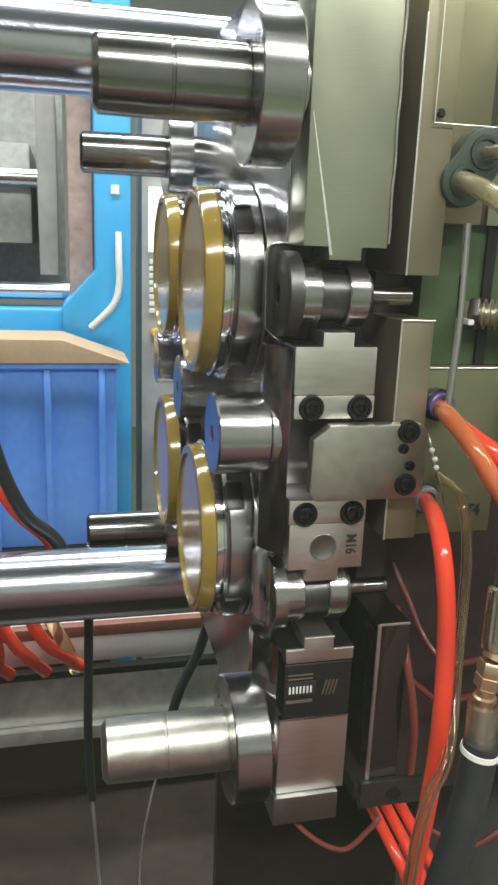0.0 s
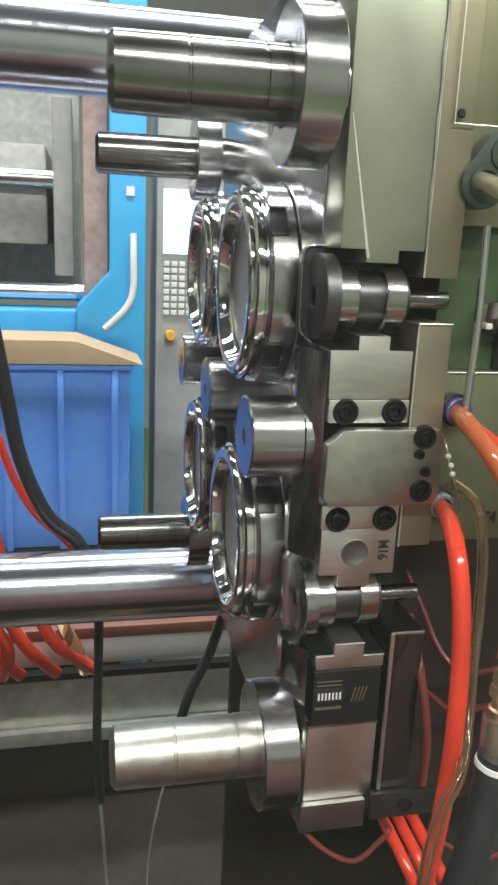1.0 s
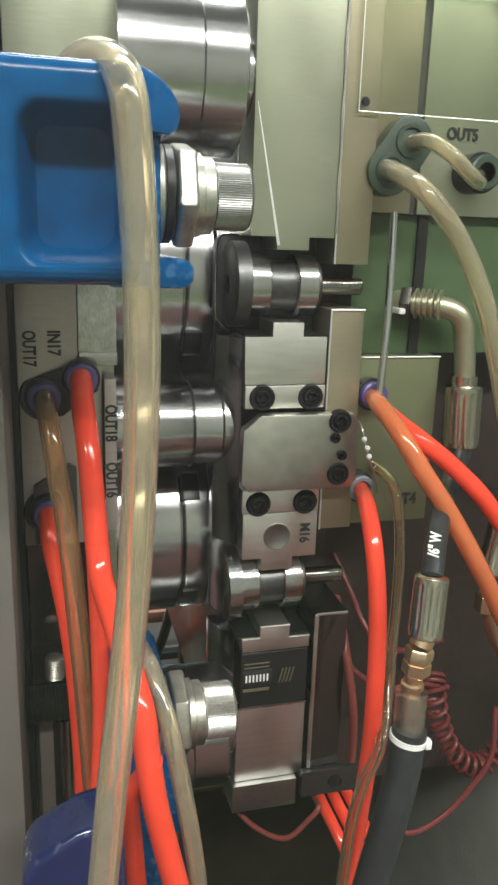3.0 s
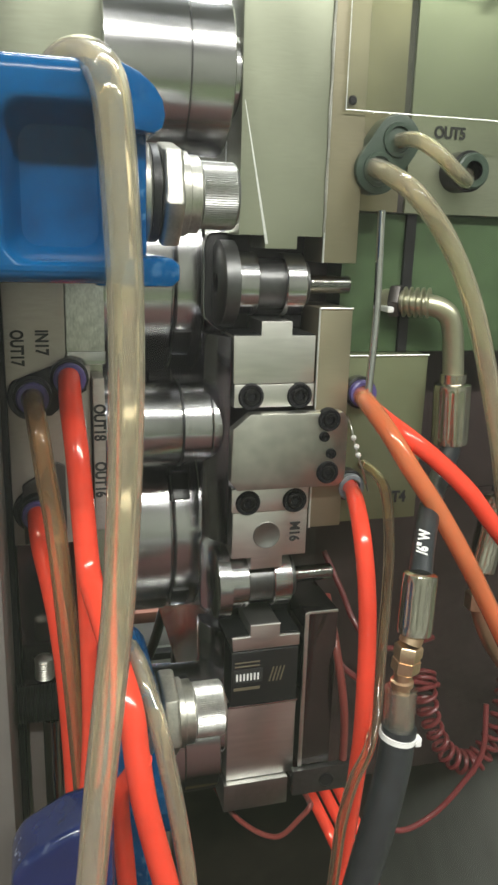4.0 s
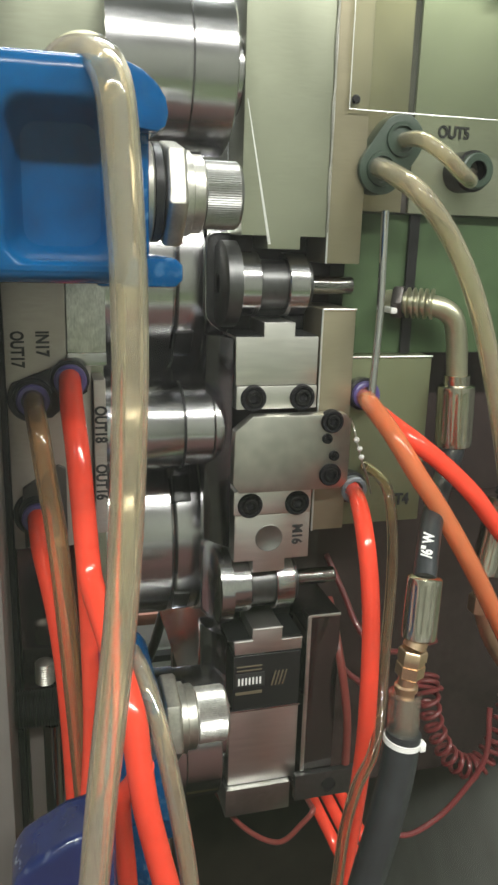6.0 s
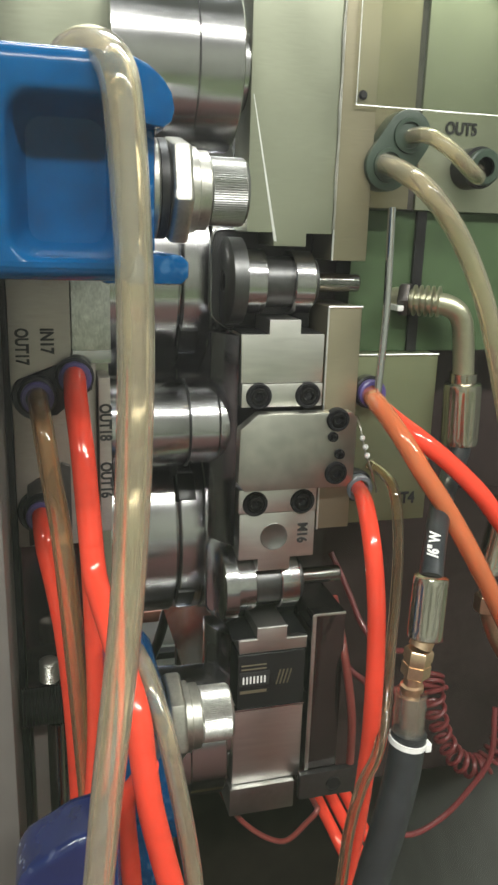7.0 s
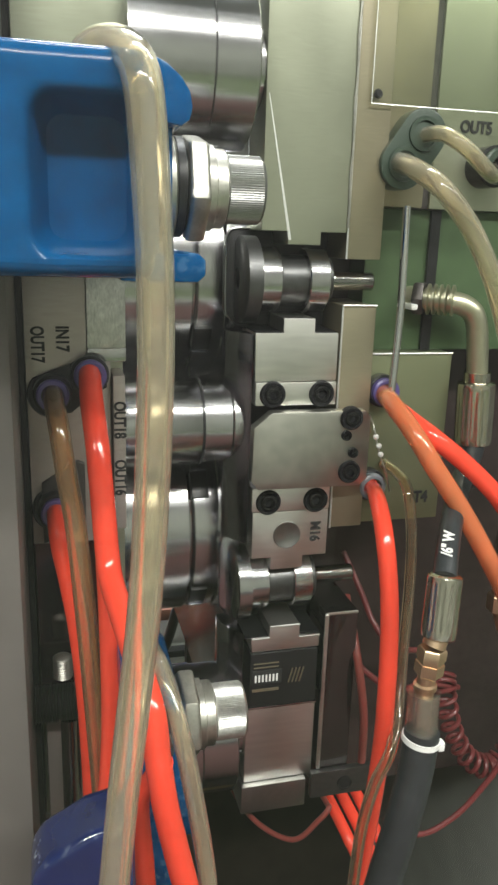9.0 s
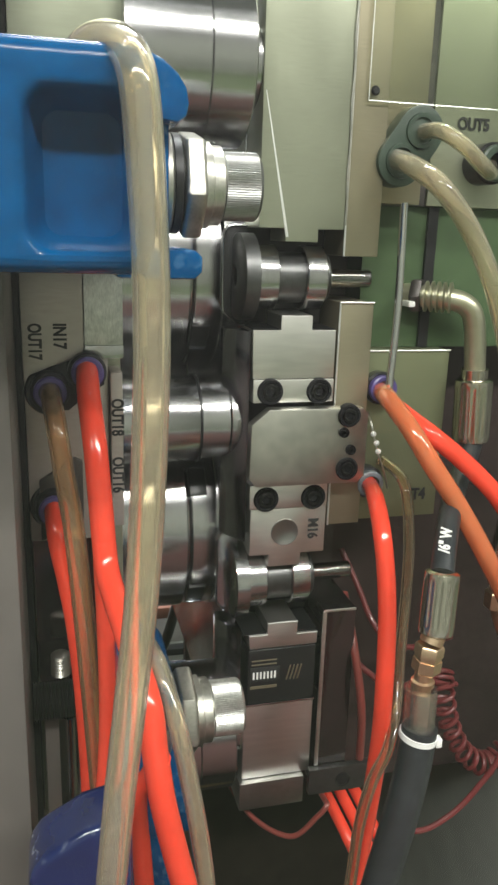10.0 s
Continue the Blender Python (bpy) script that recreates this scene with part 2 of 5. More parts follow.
def lathe(profile, at=(0, 0, 0), axis="x", seg=64, turn=None):
    """A turned body: rows of place along the axis and radius. Ends with radius above 0 stay open unless closed by a row of radius 0."""
    bm = bmesh.new()
    rings = []
    for s, r in profile:
        if r <= 1e-6:
            rings.append([bm.verts.new((s, 0, 0))])
        else:
            rings.append([bm.verts.new((s, r * math.cos(2 * math.pi * k / seg), r * math.sin(2 * math.pi * k / seg))) for k in range(seg)])
    for p, q in zip(rings, rings[1:]):
        if len(p) == 1 and len(q) == 1:
            continue
        for k in range(seg):
            j = (k + 1) % seg
            if len(p) == 1:
                bm.faces.new((p[0], q[k], q[j]))
            elif len(q) == 1:
                bm.faces.new((p[k], q[0], p[j]))
            else:
                bm.faces.new((p[k], q[k], q[j], p[j]))
    m = Matrix.Translation(at) @ (turn if turn is not None else AXIS[axis])
    bmesh.ops.transform(bm, matrix=m, verts=bm.verts)
    return bm


def rod(x0, x1, r, at=(0, 0), c=0.0008, seg=48):
    """A round bar along x with small chamfers."""
    return lathe([(x0, 0), (x0, r - c), (x0 + c, r), (x1 - c, r), (x1, r - c), (x1, 0)], (0, *at), "x", seg)


def ring(x0, x1, r, hole, at=(0, 0), c=0.0006, seg=64):
    return lathe([(x0, hole), (x0, r - c), (x0 + c, r), (x1 - c, r), (x1, r - c), (x1, hole), (x0, hole)], (0, *at), "x", seg)


def smooth_path(points, steps=8):
    pts = [Vector(p) for p in points]
    pts = [pts[0] * 2 - pts[1], *pts, pts[-1] * 2 - pts[-2]]
    out = []
    for a, b, c, d in zip(pts, pts[1:], pts[2:], pts[3:]):
        for k in range(steps):
            t = k / steps
            out.append(0.5 * (2 * b + (c - a) * t + (2 * a - 5 * b + 4 * c - d) * t * t + (3 * b - a - 3 * c + d) * t ** 3))
    return out + [pts[-2]]


def hose(points, r, seg=20, steps=8, bore=0.0):
    """A tube swept along a smooth path; bore: its inner radius."""
    path = smooth_path(points, steps)
    bm = bmesh.new()
    n = Vector((0, 1, 0.01))
    shells = []
    for rad in ([r, bore] if bore else [r]):
        rings, n = [], Vector((0.1, 1, 0.05))
        for i, p in enumerate(path):
            t = (path[min(i + 1, len(path) - 1)] - path[max(i - 1, 0)]).normalized()
            n = (n - t * n.dot(t)).normalized()
            b = t.cross(n)
            rings.append([bm.verts.new(p + rad * (n * math.cos(2 * math.pi * k / seg) + b * math.sin(2 * math.pi * k / seg))) for k in range(seg)])
        for p, q in zip(rings, rings[1:]):
            for k in range(seg):
                bm.faces.new((p[k], p[(k + 1) % seg], q[(k + 1) % seg], q[k]))
        shells.append(rings)
    for e in (0, -1):
        if bore:
            for k in range(seg):
                j = (k + 1) % seg
                bm.faces.new((shells[0][e][k], shells[0][e][j], shells[1][e][j], shells[1][e][k]))
        else:
            bm.faces.new(shells[0][e])
    return bm


def join(*bms):
    out = bmesh.new()
    for b in bms:
        me = bpy.data.meshes.new("tmp")
        b.to_mesh(me)
        b.free()
        out.from_mesh(me)
        bpy.data.meshes.remove(me)
    return out


def writing(name, words, m, size, material, parent, depth=0.0002, narrow=0.84):
    cu = bpy.data.curves.new(name, "FONT")
    cu.body, cu.size, cu.extrude, cu.align_x, cu.align_y = words, size, depth, "CENTER", "CENTER"
    cu.offset = size * 0.036
    tmp = bpy.data.objects.new(name, cu)
    me = bpy.data.meshes.new_from_object(tmp)
    bpy.data.objects.remove(tmp)
    me.transform(m @ Matrix.Diagonal((narrow, 1, 1, 1)))
    me.materials.append(material)
    ob = new(name, me)
    ob.parent = parent
    return ob


def screw(parent, x, y, z, r=0.0065, deep=0.004, name="screw"):
    """Socket head screw that faces -y: black ring for the counterbore's shade, worn head, hexagon socket with a bright
    floor.
    """
    y -= 0.0007
    bore = part(name, lathe([(0.0003, r * 0.55), (0.0003, r * 0.80), (-0.0006, r * 0.84), (-0.0007, r * 1.02), (0.0004, r * 1.12), (deep, r * 1.12)], (x, y, z), "y", 36), SCREW, parent, "socket head screw in a ring blackened as counterbore shade")
    part("head", lathe([(0.0006, r * 0.36), (-0.0008, r * 0.40), (-0.0012, r * 0.43), (-0.0012, r * 0.60), (-0.0007, r * 0.68), (0.0010, r * 0.70)], (x, y, z), "y", 36), HEAD, bore, "worn grey screw head")
    part("socket", lathe([(-0.0010, r * 0.41), (0.0004, r * 0.40), (0.0004, r * 0.16), (0.0001, r * 0.13), (0.0001, 0)], (x, y, z), "y", 6), SCREW, bore)
    return bore


# ---- mould centre lines ----
CY, CZ = 0.174, 1.2095
PINS = [(0.020, 1.3930, 0.0192), (0.020, 1.0140, 0.0192), (0.350, 1.3881, 0.0181), (0.350, 1.0290, 0.0181)]
DISC_Y, DISC_Z = (0.096, 0.252), (1.291, 1.128)

# ---- hall ----
def hall():
    floor = tagged(finish("floor", box(-4, 4, -4, 5, -0.1, 0, 0), FLOOR), kind="structure")
    for name, b in (("wall_north", (-4, 4, 5, 5.1, 0, 4)), ("wall_south", (-4, 4, -4.1, -4, 0, 4)), ("wall_west", (-4.1, -4, -4, 5, 0, 4)), ("wall_east", (4, 4.1, -4, 5, 0, 4))):
        tagged(finish(name, box(*b, 0), WALL), kind="structure")
    tagged(finish("ceiling", box(-4.1, 4.1, -4.1, 5.1, 4, 4.1, 0), WALL), kind="structure")
    for lx, ly, lz, ll, lw, _ in LAMPS:
        lamp = thing("ceiling_lamp", "white tube lamp housing hung below the hall ceiling", "lamp", "hall lamps")
        part("housing", box(lx - ll / 2, lx + ll / 2, ly - lw / 2, ly + lw / 2, lz + 0.02, lz + 0.08, 0.005), WHITE, lamp)
        for dx in (-ll / 3, ll / 3):
            part("hanger", lathe([(lz + 0.08, 0.006), (4.0, 0.006)], (lx + dx, ly, 0), "z", 8), GREY, lamp)


# ---- stripper plate with cores, moves a little at the start ----
def wedge(z0, z1):
    """Sloping edge of the stripper plate, upright from z0 to z1."""
    bm = bmesh.new()
    ends = [[bm.verts.new((x, y, z)) for x, y in ((-0.0222, 0.0300), (-0.0222, 0.0200), (-0.0190, 0.0140), (-0.0108, 0.0020), (-0.0108, 0.0300))] for z in (z0, z1)]
    bm.faces.new(ends[0])
    bm.faces.new(ends[1][::-1])
    for i in range(5):
        j = (i + 1) % 5
        bm.faces.new((ends[0][i], ends[0][j], ends[1][j], ends[1][i]))
    bmesh.ops.recalc_face_normals(bm, faces=bm.faces)
    return bevelled(bm, 0.0006)


def roller(parent, z, cheek, y=0.016):
    """Latch roller in its pocket: black cheek with a hole, two bright rings on a shaft, thin rod."""
    at = (y, z)
    part("cheek", lathe([(-0.0165, 0.0050), (-0.0175, 0.0062), (-0.0175, 0.0205), (-0.0160, 0.0228), (-0.0085, 0.0228), (-0.0085, 0.0050), (-0.0120, 0.0050)], (0, *at), "x", 64), cheek, parent, "cheek disc with a small bore")
    part("bore", lathe([(-0.0118, 0.0), (-0.0118, 0.0052)], (0, *at), "x", 24), BLACKED, parent)
    part("roller_ring", ring(-0.0080, 0.0035, 0.0172, 0.006, at), TURNED, parent)
    part("roller_shaft", rod(-0.0090, 0.0330, 0.0135, at), GUNMETAL, parent)
    part("puller_rod", rod(0.0330, 0.0600, 0.0050, at), PIN, parent)
    part("roller_ring", ring(0.0185, 0.0300, 0.0172, 0.006, at), TURNED, parent)


def core(parent, y, z):
    """One moulding core: base ring, bush with two key slots, stepped rings and the polished face."""
    at = (y, z)
    part("core_base", ring(-0.0190, -0.0100, 0.0625, 0.02, at), TURNED, parent)
    part("core_bush", lathe([(-0.0197, 0.03), (-0.0197, 0.0605), (-0.0203, 0.0612), (-0.0340, 0.0612), (-0.0350, 0.0602), (-0.0350, 0.05)], (0, *at), "x", 96), TURNED, parent)
    part("core_ring", lathe([(-0.0350, 0.05), (-0.0350, 0.0575), (-0.0358, 0.0580), (-0.0372, 0.0580), (-0.0378, 0.0560), (-0.0392, 0.0560), (-0.0398, 0.0588), (-0.0420, 0.0588), (-0.0428, 0.0570), (-0.0436, 0.0562), (-0.0458, 0.0556), (-0.0466, 0.0545)], (0, *at), "x", 96), MIRROR, parent, "stepped mirror-bright sealing rings")
    part("core_face", lathe([(-0.0466, 0.0545), (-0.0470, 0.0535), (-0.0468, 0.0495), (-0.0460, 0.0482), (-0.0395, 0.0466), (-0.0380, 0.0452), (-0.0374, 0.0425)], (0, *at), "x", 96), MIRROR, parent, "polished rim of the hollow core face")
    part("core_floor", lathe([(-0.0374, 0.0426), (-0.0370, 0.0300), (-0.0368, 0)], (0, *at), "x", 96), SATIN, parent, "satin floor of the core face")
    # a chrome strip at each key's end carries the glint of that face
    for ang in (37, 143, 217, 323):
        m = Matrix.Translation((0, y, z)) @ pose(0, 0, 0, ang)
        for name, b, mtl in (("key", box(-0.0356, -0.0250, 0.0555, 0.0622, -0.0085, 0.0085, 0.0008), BLACKED), ("key_glint", box(-0.0352, -0.0256, 0.0575, 0.0634, 0.0086 if ang in (217, 37) else -0.0100, 0.0100 if ang in (217, 37) else -0.0086, 0.0003), CHROME)):
            bmesh.ops.transform(b, matrix=m, verts=b.verts)
            part(name, b, mtl, parent, "small black key" if name == "key" else "")


def stripper():
    st = thing("stripper_plate", "ground steel stripper plate carrying four polished round cores", "mould plate")
    part("plate_body", box(-0.0100, 0.0370, 0.0305, 0.345, 0.966, 1.470, 0.001), BODY, st)
    for z0, z1 in ((1.1425, 1.2625), (0.9850, 1.0860)):
        part("sloping_edge", wedge(z0, z1), EDGE, st)
    # front blocks, from the top down
    part("top_block", prism([(-0.009, 1.3156), (0.0052, 1.3156), (0.0052, 1.3090), (0.0230, 1.3090), (0.0230, 1.3156), (0.0370, 1.3156), (0.0370, 1.470), (-0.009, 1.470)], 0.0, 0.030), PALE, st, "pale ground block with a tongue")
    part("pale_streak", prism([(-0.0076, 1.3801), (0.0054, 1.3113), (0.0069, 1.3113), (-0.0073, 1.3801)], -0.0002, 0.001, 0), BRIGHT, st, "long bright streak")
    part("edge_bead", hose([(0.0374 + 0.0003 * math.sin(k * 1.9), -0.0004, 1.318 + 0.010 * k) for k in range(16)], 0.0007, 8, 3), ZINC, st, "bright beaded edge")
    for dz, z0, z1 in ((0.0, 1.2636, 1.3154), (-0.176, 1.0834, 1.1343)):
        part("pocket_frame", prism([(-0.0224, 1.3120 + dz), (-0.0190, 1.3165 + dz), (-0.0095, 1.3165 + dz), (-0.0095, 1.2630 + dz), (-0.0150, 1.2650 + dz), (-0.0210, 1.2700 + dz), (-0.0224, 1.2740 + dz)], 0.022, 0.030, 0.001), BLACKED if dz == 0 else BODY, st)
        # thin bead shaped to carry the glint along the pocket edge
        part("pocket_rim", hose([(x, 0.0212, z + dz) for x, z in ((-0.0095, 1.3165), (-0.0185, 1.3163), (-0.0222, 1.3115), (-0.0225, 1.2930), (-0.0222, 1.2740), (-0.0205, 1.2695), (-0.0150, 1.2650), (-0.0100, 1.2630))], 0.0005, 8, 4), TURNED, st, "thin bead added for the glint along the pocket edge")
        # black sheets behind and under the roller hold the pocket's shade
        part("pocket_shade_back", box(-0.0090, 0.0368, 0.0285, 0.0300, z0, z1, 0), BLACKED, st)
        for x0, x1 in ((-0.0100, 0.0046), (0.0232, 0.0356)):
            part("pocket_shade_floor", box(x0, x1, 0.0015, 0.0285, z0 - 0.0004, z0 + 0.0004, 0), BLACKED, st)
    part("tongue_block", prism([(-0.0098, 1.2372), (0.0362, 1.2372), (0.0362, 1.2634), (0.0226, 1.2634), (0.0226, 1.2712), (0.0050, 1.2712), (0.0050, 1.2634), (-0.0104, 1.2634)], 0.0, 0.030), GROUND, st)
    for z0, z1, zs in ((1.2240, 1.2369, 1.2302), (1.1628, 1.1772, 1.1687)):
        bar = part("clamp_bar", box(-0.0095, 0.0364, -0.0008, 0.030, z0, z1, 0.0008), GROUND, st)
        for x in (0.0, 0.0279):
            screw(bar, x, -0.001, zs)
    m16 = part("lifting_block", prism([(-0.0085, 1.1345), (0.0030, 1.1345), (0.0030, 1.1270), (0.0222, 1.1270), (0.0222, 1.1345), (0.0364, 1.1345), (0.0364, 1.1625), (-0.0085, 1.1625)], 0.0, 0.030), GROUND, st)
    part("threaded_hole", lathe([(0.0002, 0.0082), (-0.0006, 0.0080), (-0.0006, 0.0074), (-0.0002, 0.0068), (-0.0003, 0.0)], (0.0120, 0.0, 1.1480), "y", 32), CHEEK, m16, "plugged threaded hole")
    writing("engraving", "M16", pose(0.0287, -0.0003, 1.1493, 90, 90, 0), 0.0082, INK, m16, narrow=0.84)
    part("bottom_tongue", prism([(-0.0062, 1.0743), (0.0358, 1.0743), (0.0358, 1.0822), (0.0229, 1.0822), (0.0229, 1.0905), (0.0043, 1.0905), (0.0043, 1.0832), (-0.0070, 1.0832)], 0.0, 0.030), GROUND, st)
    roller(st, 1.2900, GUNMETAL)
    roller(st, 1.1140, TURNED)
    counter = part("shot_counter", box(-0.0072, 0.0350, -0.001, 0.030, 1.0376, 1.0738, 0.001), BLACKED, st, "black shot counter with a digit window")
    part("digit_window", box(-0.0058, 0.0125, -0.0016, 0.0, 1.0530, 1.0625, 0.0004), INK, counter)
    for k in range(7):
        part("digit_bar", box(-0.0042 + k * 0.0022, -0.0032 + k * 0.0022, -0.0019, -0.001, 1.0550, 1.0596, 0.0), WHITE, counter)
    part("caption_bar", box(-0.0055, 0.0110, -0.0014, 0.0, 1.0482, 1.0500, 0.0), TAN, counter)
    for k in range(4):
        part("logo_bar", prism([(0.0165 + k * 0.0023, 1.0525), (0.0173 + k * 0.0023, 1.0525), (0.0197 + k * 0.0023, 1.0620), (0.0189 + k * 0.0023, 1.0620)], -0.0016, 0.0, 0), TAN, counter)
    # pale beads added for the lamp glint on the tongue's top edges
    for a, b, c in ((-0.0066, 0.0043, 1.0832), (0.0043, 0.0229, 1.0905), (0.0229, 0.0356, 1.0822)):
        part("edge_glint", hose([(a, -0.0002, c), (b, -0.0002, c)], 0.0006, 8, 2), BRIGHT, st, "pale bead added for the glint on a chamfered edge")
    for k in range(2):
        part("caption_bar", box(-0.0050, 0.0105, -0.0014, 0.0, 1.0640 + 0.0026 * k, 1.0647 + 0.0026 * k, 0.0), TAN, counter)
    part("lower_block", box(-0.0086, 0.0355, 0.0, 0.030, 0.9838, 1.0372, 0.0008), GROUND, st)
    # bright strip added for the glint on the lower block's top edge
    part("edge_glint", box(-0.0088, 0.0356, -0.0013, 0.004, 1.0362, 1.0374, 0.0002), TURNED, st)
    part("foot_block", box(-0.0108, 0.0310, -0.004, 0.030, 0.9640, 0.9834, 0.0008), CHEEK, st)
    for y in DISC_Y:
        for z in DISC_Z:
            core(st, y, z)
    for y in (0.030, CY, 0.318):
        part("post_base", ring(-0.0190, -0.0100, 0.0238, 0.004, (y, 1.2095)), TURNED, st)
        part("centre_post", lathe([(-0.0196, 0.004), (-0.0196, 0.0236), (-0.0480, 0.0236), (-0.0490, 0.0226), (-0.0490, 0.0050), (-0.0485, 0.0046)], (0, y, 1.2095), "x", 64), TURNED, st, "turned post with a small centre bore")
        part("bore", lathe([(-0.0488, 0.0), (-0.0488, 0.0052)], (0, y, 1.2095), "x", 24), INK, st)
    for y, z, r in PINS:
        q = 2.02 * r
        part("guide_bush", lathe([(-0.0100, r + 0.0008), (-0.0100, r + 0.0012), (-0.0165, r + 0.0012), (-0.0165, q - 0.0006), (-0.0171, q), (-0.0372, q), (-0.0380, q - 0.001), (-0.0380, r + 0.0008)], (0, y, z), "x", 80), TURNED, st, "bright collar of the guide bush")
        for a in (35, 145, 215, 325):
            py, pz = y + 1.55 * r * math.cos(radians(a)), z + 1.55 * r * math.sin(radians(a))
            part("bush_screw", lathe([(-0.0370, 0.0), (-0.0370, 0.0030), (-0.0382, 0.0038), (-0.0378, 0.0044)], (0, py, pz), "x", 16), BLACKED, st)
    return st


# ---- fixed half ----
def fixed_half():
    fx = thing("fixed_mould_half", "steel fixed mould half with guide pins and hose fittings", "mould half")
    for y, z, r in PINS:
        part("guide_pin", lathe([(-0.1255, 0), (-0.1255, r - 0.004), (-0.1228, r - 0.0005), (-0.0888, r), (-0.0883, r - 0.0007), (-0.0872, r - 0.0007), (-0.0867, r), (-0.0514, r), (-0.0510, r - 0.0007), (-0.0499, r - 0.0007), (-0.0495, r), (0.012, r), (0.012, 0)], (0, y, z), "x", 64), ZINC if (y, z) == PINS[1][:2] else PIN, fx, "oil-grooved guide pin")
    part("side_plate_upper", box(0.0384, 0.0580, 0.002, 0.340, 1.3022, 1.470, 0.0008), TAN, fx)
    part("side_plate_middle", box(0.0384, 0.0580, 0.002, 0.340, 1.1500, 1.2780, 0.0008), TAN, fx)
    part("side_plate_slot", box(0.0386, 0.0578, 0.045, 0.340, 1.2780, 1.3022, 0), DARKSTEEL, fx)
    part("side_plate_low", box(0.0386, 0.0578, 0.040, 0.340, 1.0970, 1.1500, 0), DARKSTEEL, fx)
    part("side_plate_lower", box(0.0384, 0.0590, -0.002, 0.340, 0.9700, 1.0967, 0.0008), LACQUER, fx, "dark polished plate with bright edges")
    part("back_plate_upper", box(0.0584, 0.0838, 0.010, 0.340, 1.3300, 1.455, 0.0008), TAN, fx)
    part("back_plate_far", box(0.0920, 0.2600, 0.018, 0.340, 1.3300, 1.455, 0.0008), PALE, fx)
    part("joint", box(0.0838, 0.0920, 0.020, 0.340, 1.3300, 1.455, 0), DARKSTEEL, fx)
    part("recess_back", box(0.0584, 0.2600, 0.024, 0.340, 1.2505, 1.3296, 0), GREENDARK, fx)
    part("recess_edge", box(0.0960, 0.1020, 0.0215, 0.030, 1.2505, 1.3296, 0), BLACKED, fx)
    part("hose_plate", box(0.0584, 0.1122, 0.012, 0.340, 1.1480, 1.2501, 0.0008), OLIVE, fx)
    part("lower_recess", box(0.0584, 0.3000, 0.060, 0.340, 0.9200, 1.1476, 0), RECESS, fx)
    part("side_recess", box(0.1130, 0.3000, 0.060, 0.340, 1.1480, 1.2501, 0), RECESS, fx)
    writing("engraving", "OUT5", pose(0.1160, 0.0174, 1.3735, 90, 0, 0), 0.0088, INK, fx)
    writing("engraving", "T4", pose(0.1000, 0.0114, 1.1620, 90, 0, 0), 0.0100, INK, fx)
    # latch plate between the clamp bars
    latch = part("latch_plate", prism([(-0.0085, 1.1790), (0.0500, 1.1790), (0.0545, 1.1830), (0.0545, 1.2180), (0.0510, 1.2222), (-0.0020, 1.2222), (-0.0120, 1.2140), (-0.0125, 1.1840)], -0.0095, -0.0015, 0.0008), LATCH, fx, "flat latch plate with clipped corners")
    screw(latch, 0.0430, -0.0100, 1.2180, 0.0058)
    screw(latch, 0.0435, -0.0100, 1.1875, 0.0058)
    for x, z in ((0.0405, 1.2085), (0.0450, 1.1985)):
        screw(latch, x, -0.0100, z, 0.0026, 0.003)
    part("edge_strip", box(0.0392, 0.0586, -0.0032, -0.0020, 1.0957, 1.0969, 0.0002), GROUND, fx)
    part("edge_strip", box(0.0376, 0.0400, -0.0035, -0.0020, 0.9890, 1.0962, 0.0004), GROUND, fx)
    # pale beads added for the glints along the fixed plates' edges
    for a, b in (((0.0392, -0.0024, 1.0966), (0.0586, -0.0024, 1.0966)), ((0.0386, -0.0024, 0.9890), (0.0386, -0.0024, 1.0966)), ((0.0384, 0.0016, 1.1500), (0.0384, 0.0016, 1.2780)), ((0.0384, 0.0016, 1.2780), (0.0580, 0.0016, 1.2780)), ((0.0384, 0.0016, 1.3022), (0.0384, 0.0016, 1.4300)), ((0.0584, 0.0116, 1.2501), (0.1122, 0.0116, 1.2501))):
        part("edge_glint", hose([a, b], 0.0006, 8, 2), BRIGHT, fx, "pale bead added for the glint on a chamfered edge")
    part("foot_bar", box(0.0335, 0.0760, -0.0070, -0.0022, 0.9705, 0.9886, 0.0006), GUNMETAL, fx)
    part("edge_strip", box(0.0590, 0.0740, 0.0580, 0.0600, 1.0700, 1.0712, 0.0002), GROUND, fx)
    part("stud_hole", lathe([(0.0002, 0.0050), (-0.0006, 0.0048), (-0.0006, 0.0042), (-0.0002, 0.0040), (-0.0002, 0.0)], (0.0560, -0.0071, 0.9790), "y", 24), BLACKED, fx)
    return fx



# ---- moving half, modelled in its closed place ----
def oblong(xs, zs, r, y, n=8):
    """Rounded rectangle in x and z at y, as a list of points."""
    (x0, x1), (z0, z1) = xs, zs
    out = []
    for cx, cz, a in ((x1 - r, z1 - r, 0), (x0 + r, z1 - r, 90), (x0 + r, z0 + r, 180), (x1 - r, z0 + r, 270)):
        out += [(cx + r * math.cos(radians(a + 90 * k / n)), y, cz + r * math.sin(radians(a + 90 * k / n))) for k in range(n + 1)]
    return out


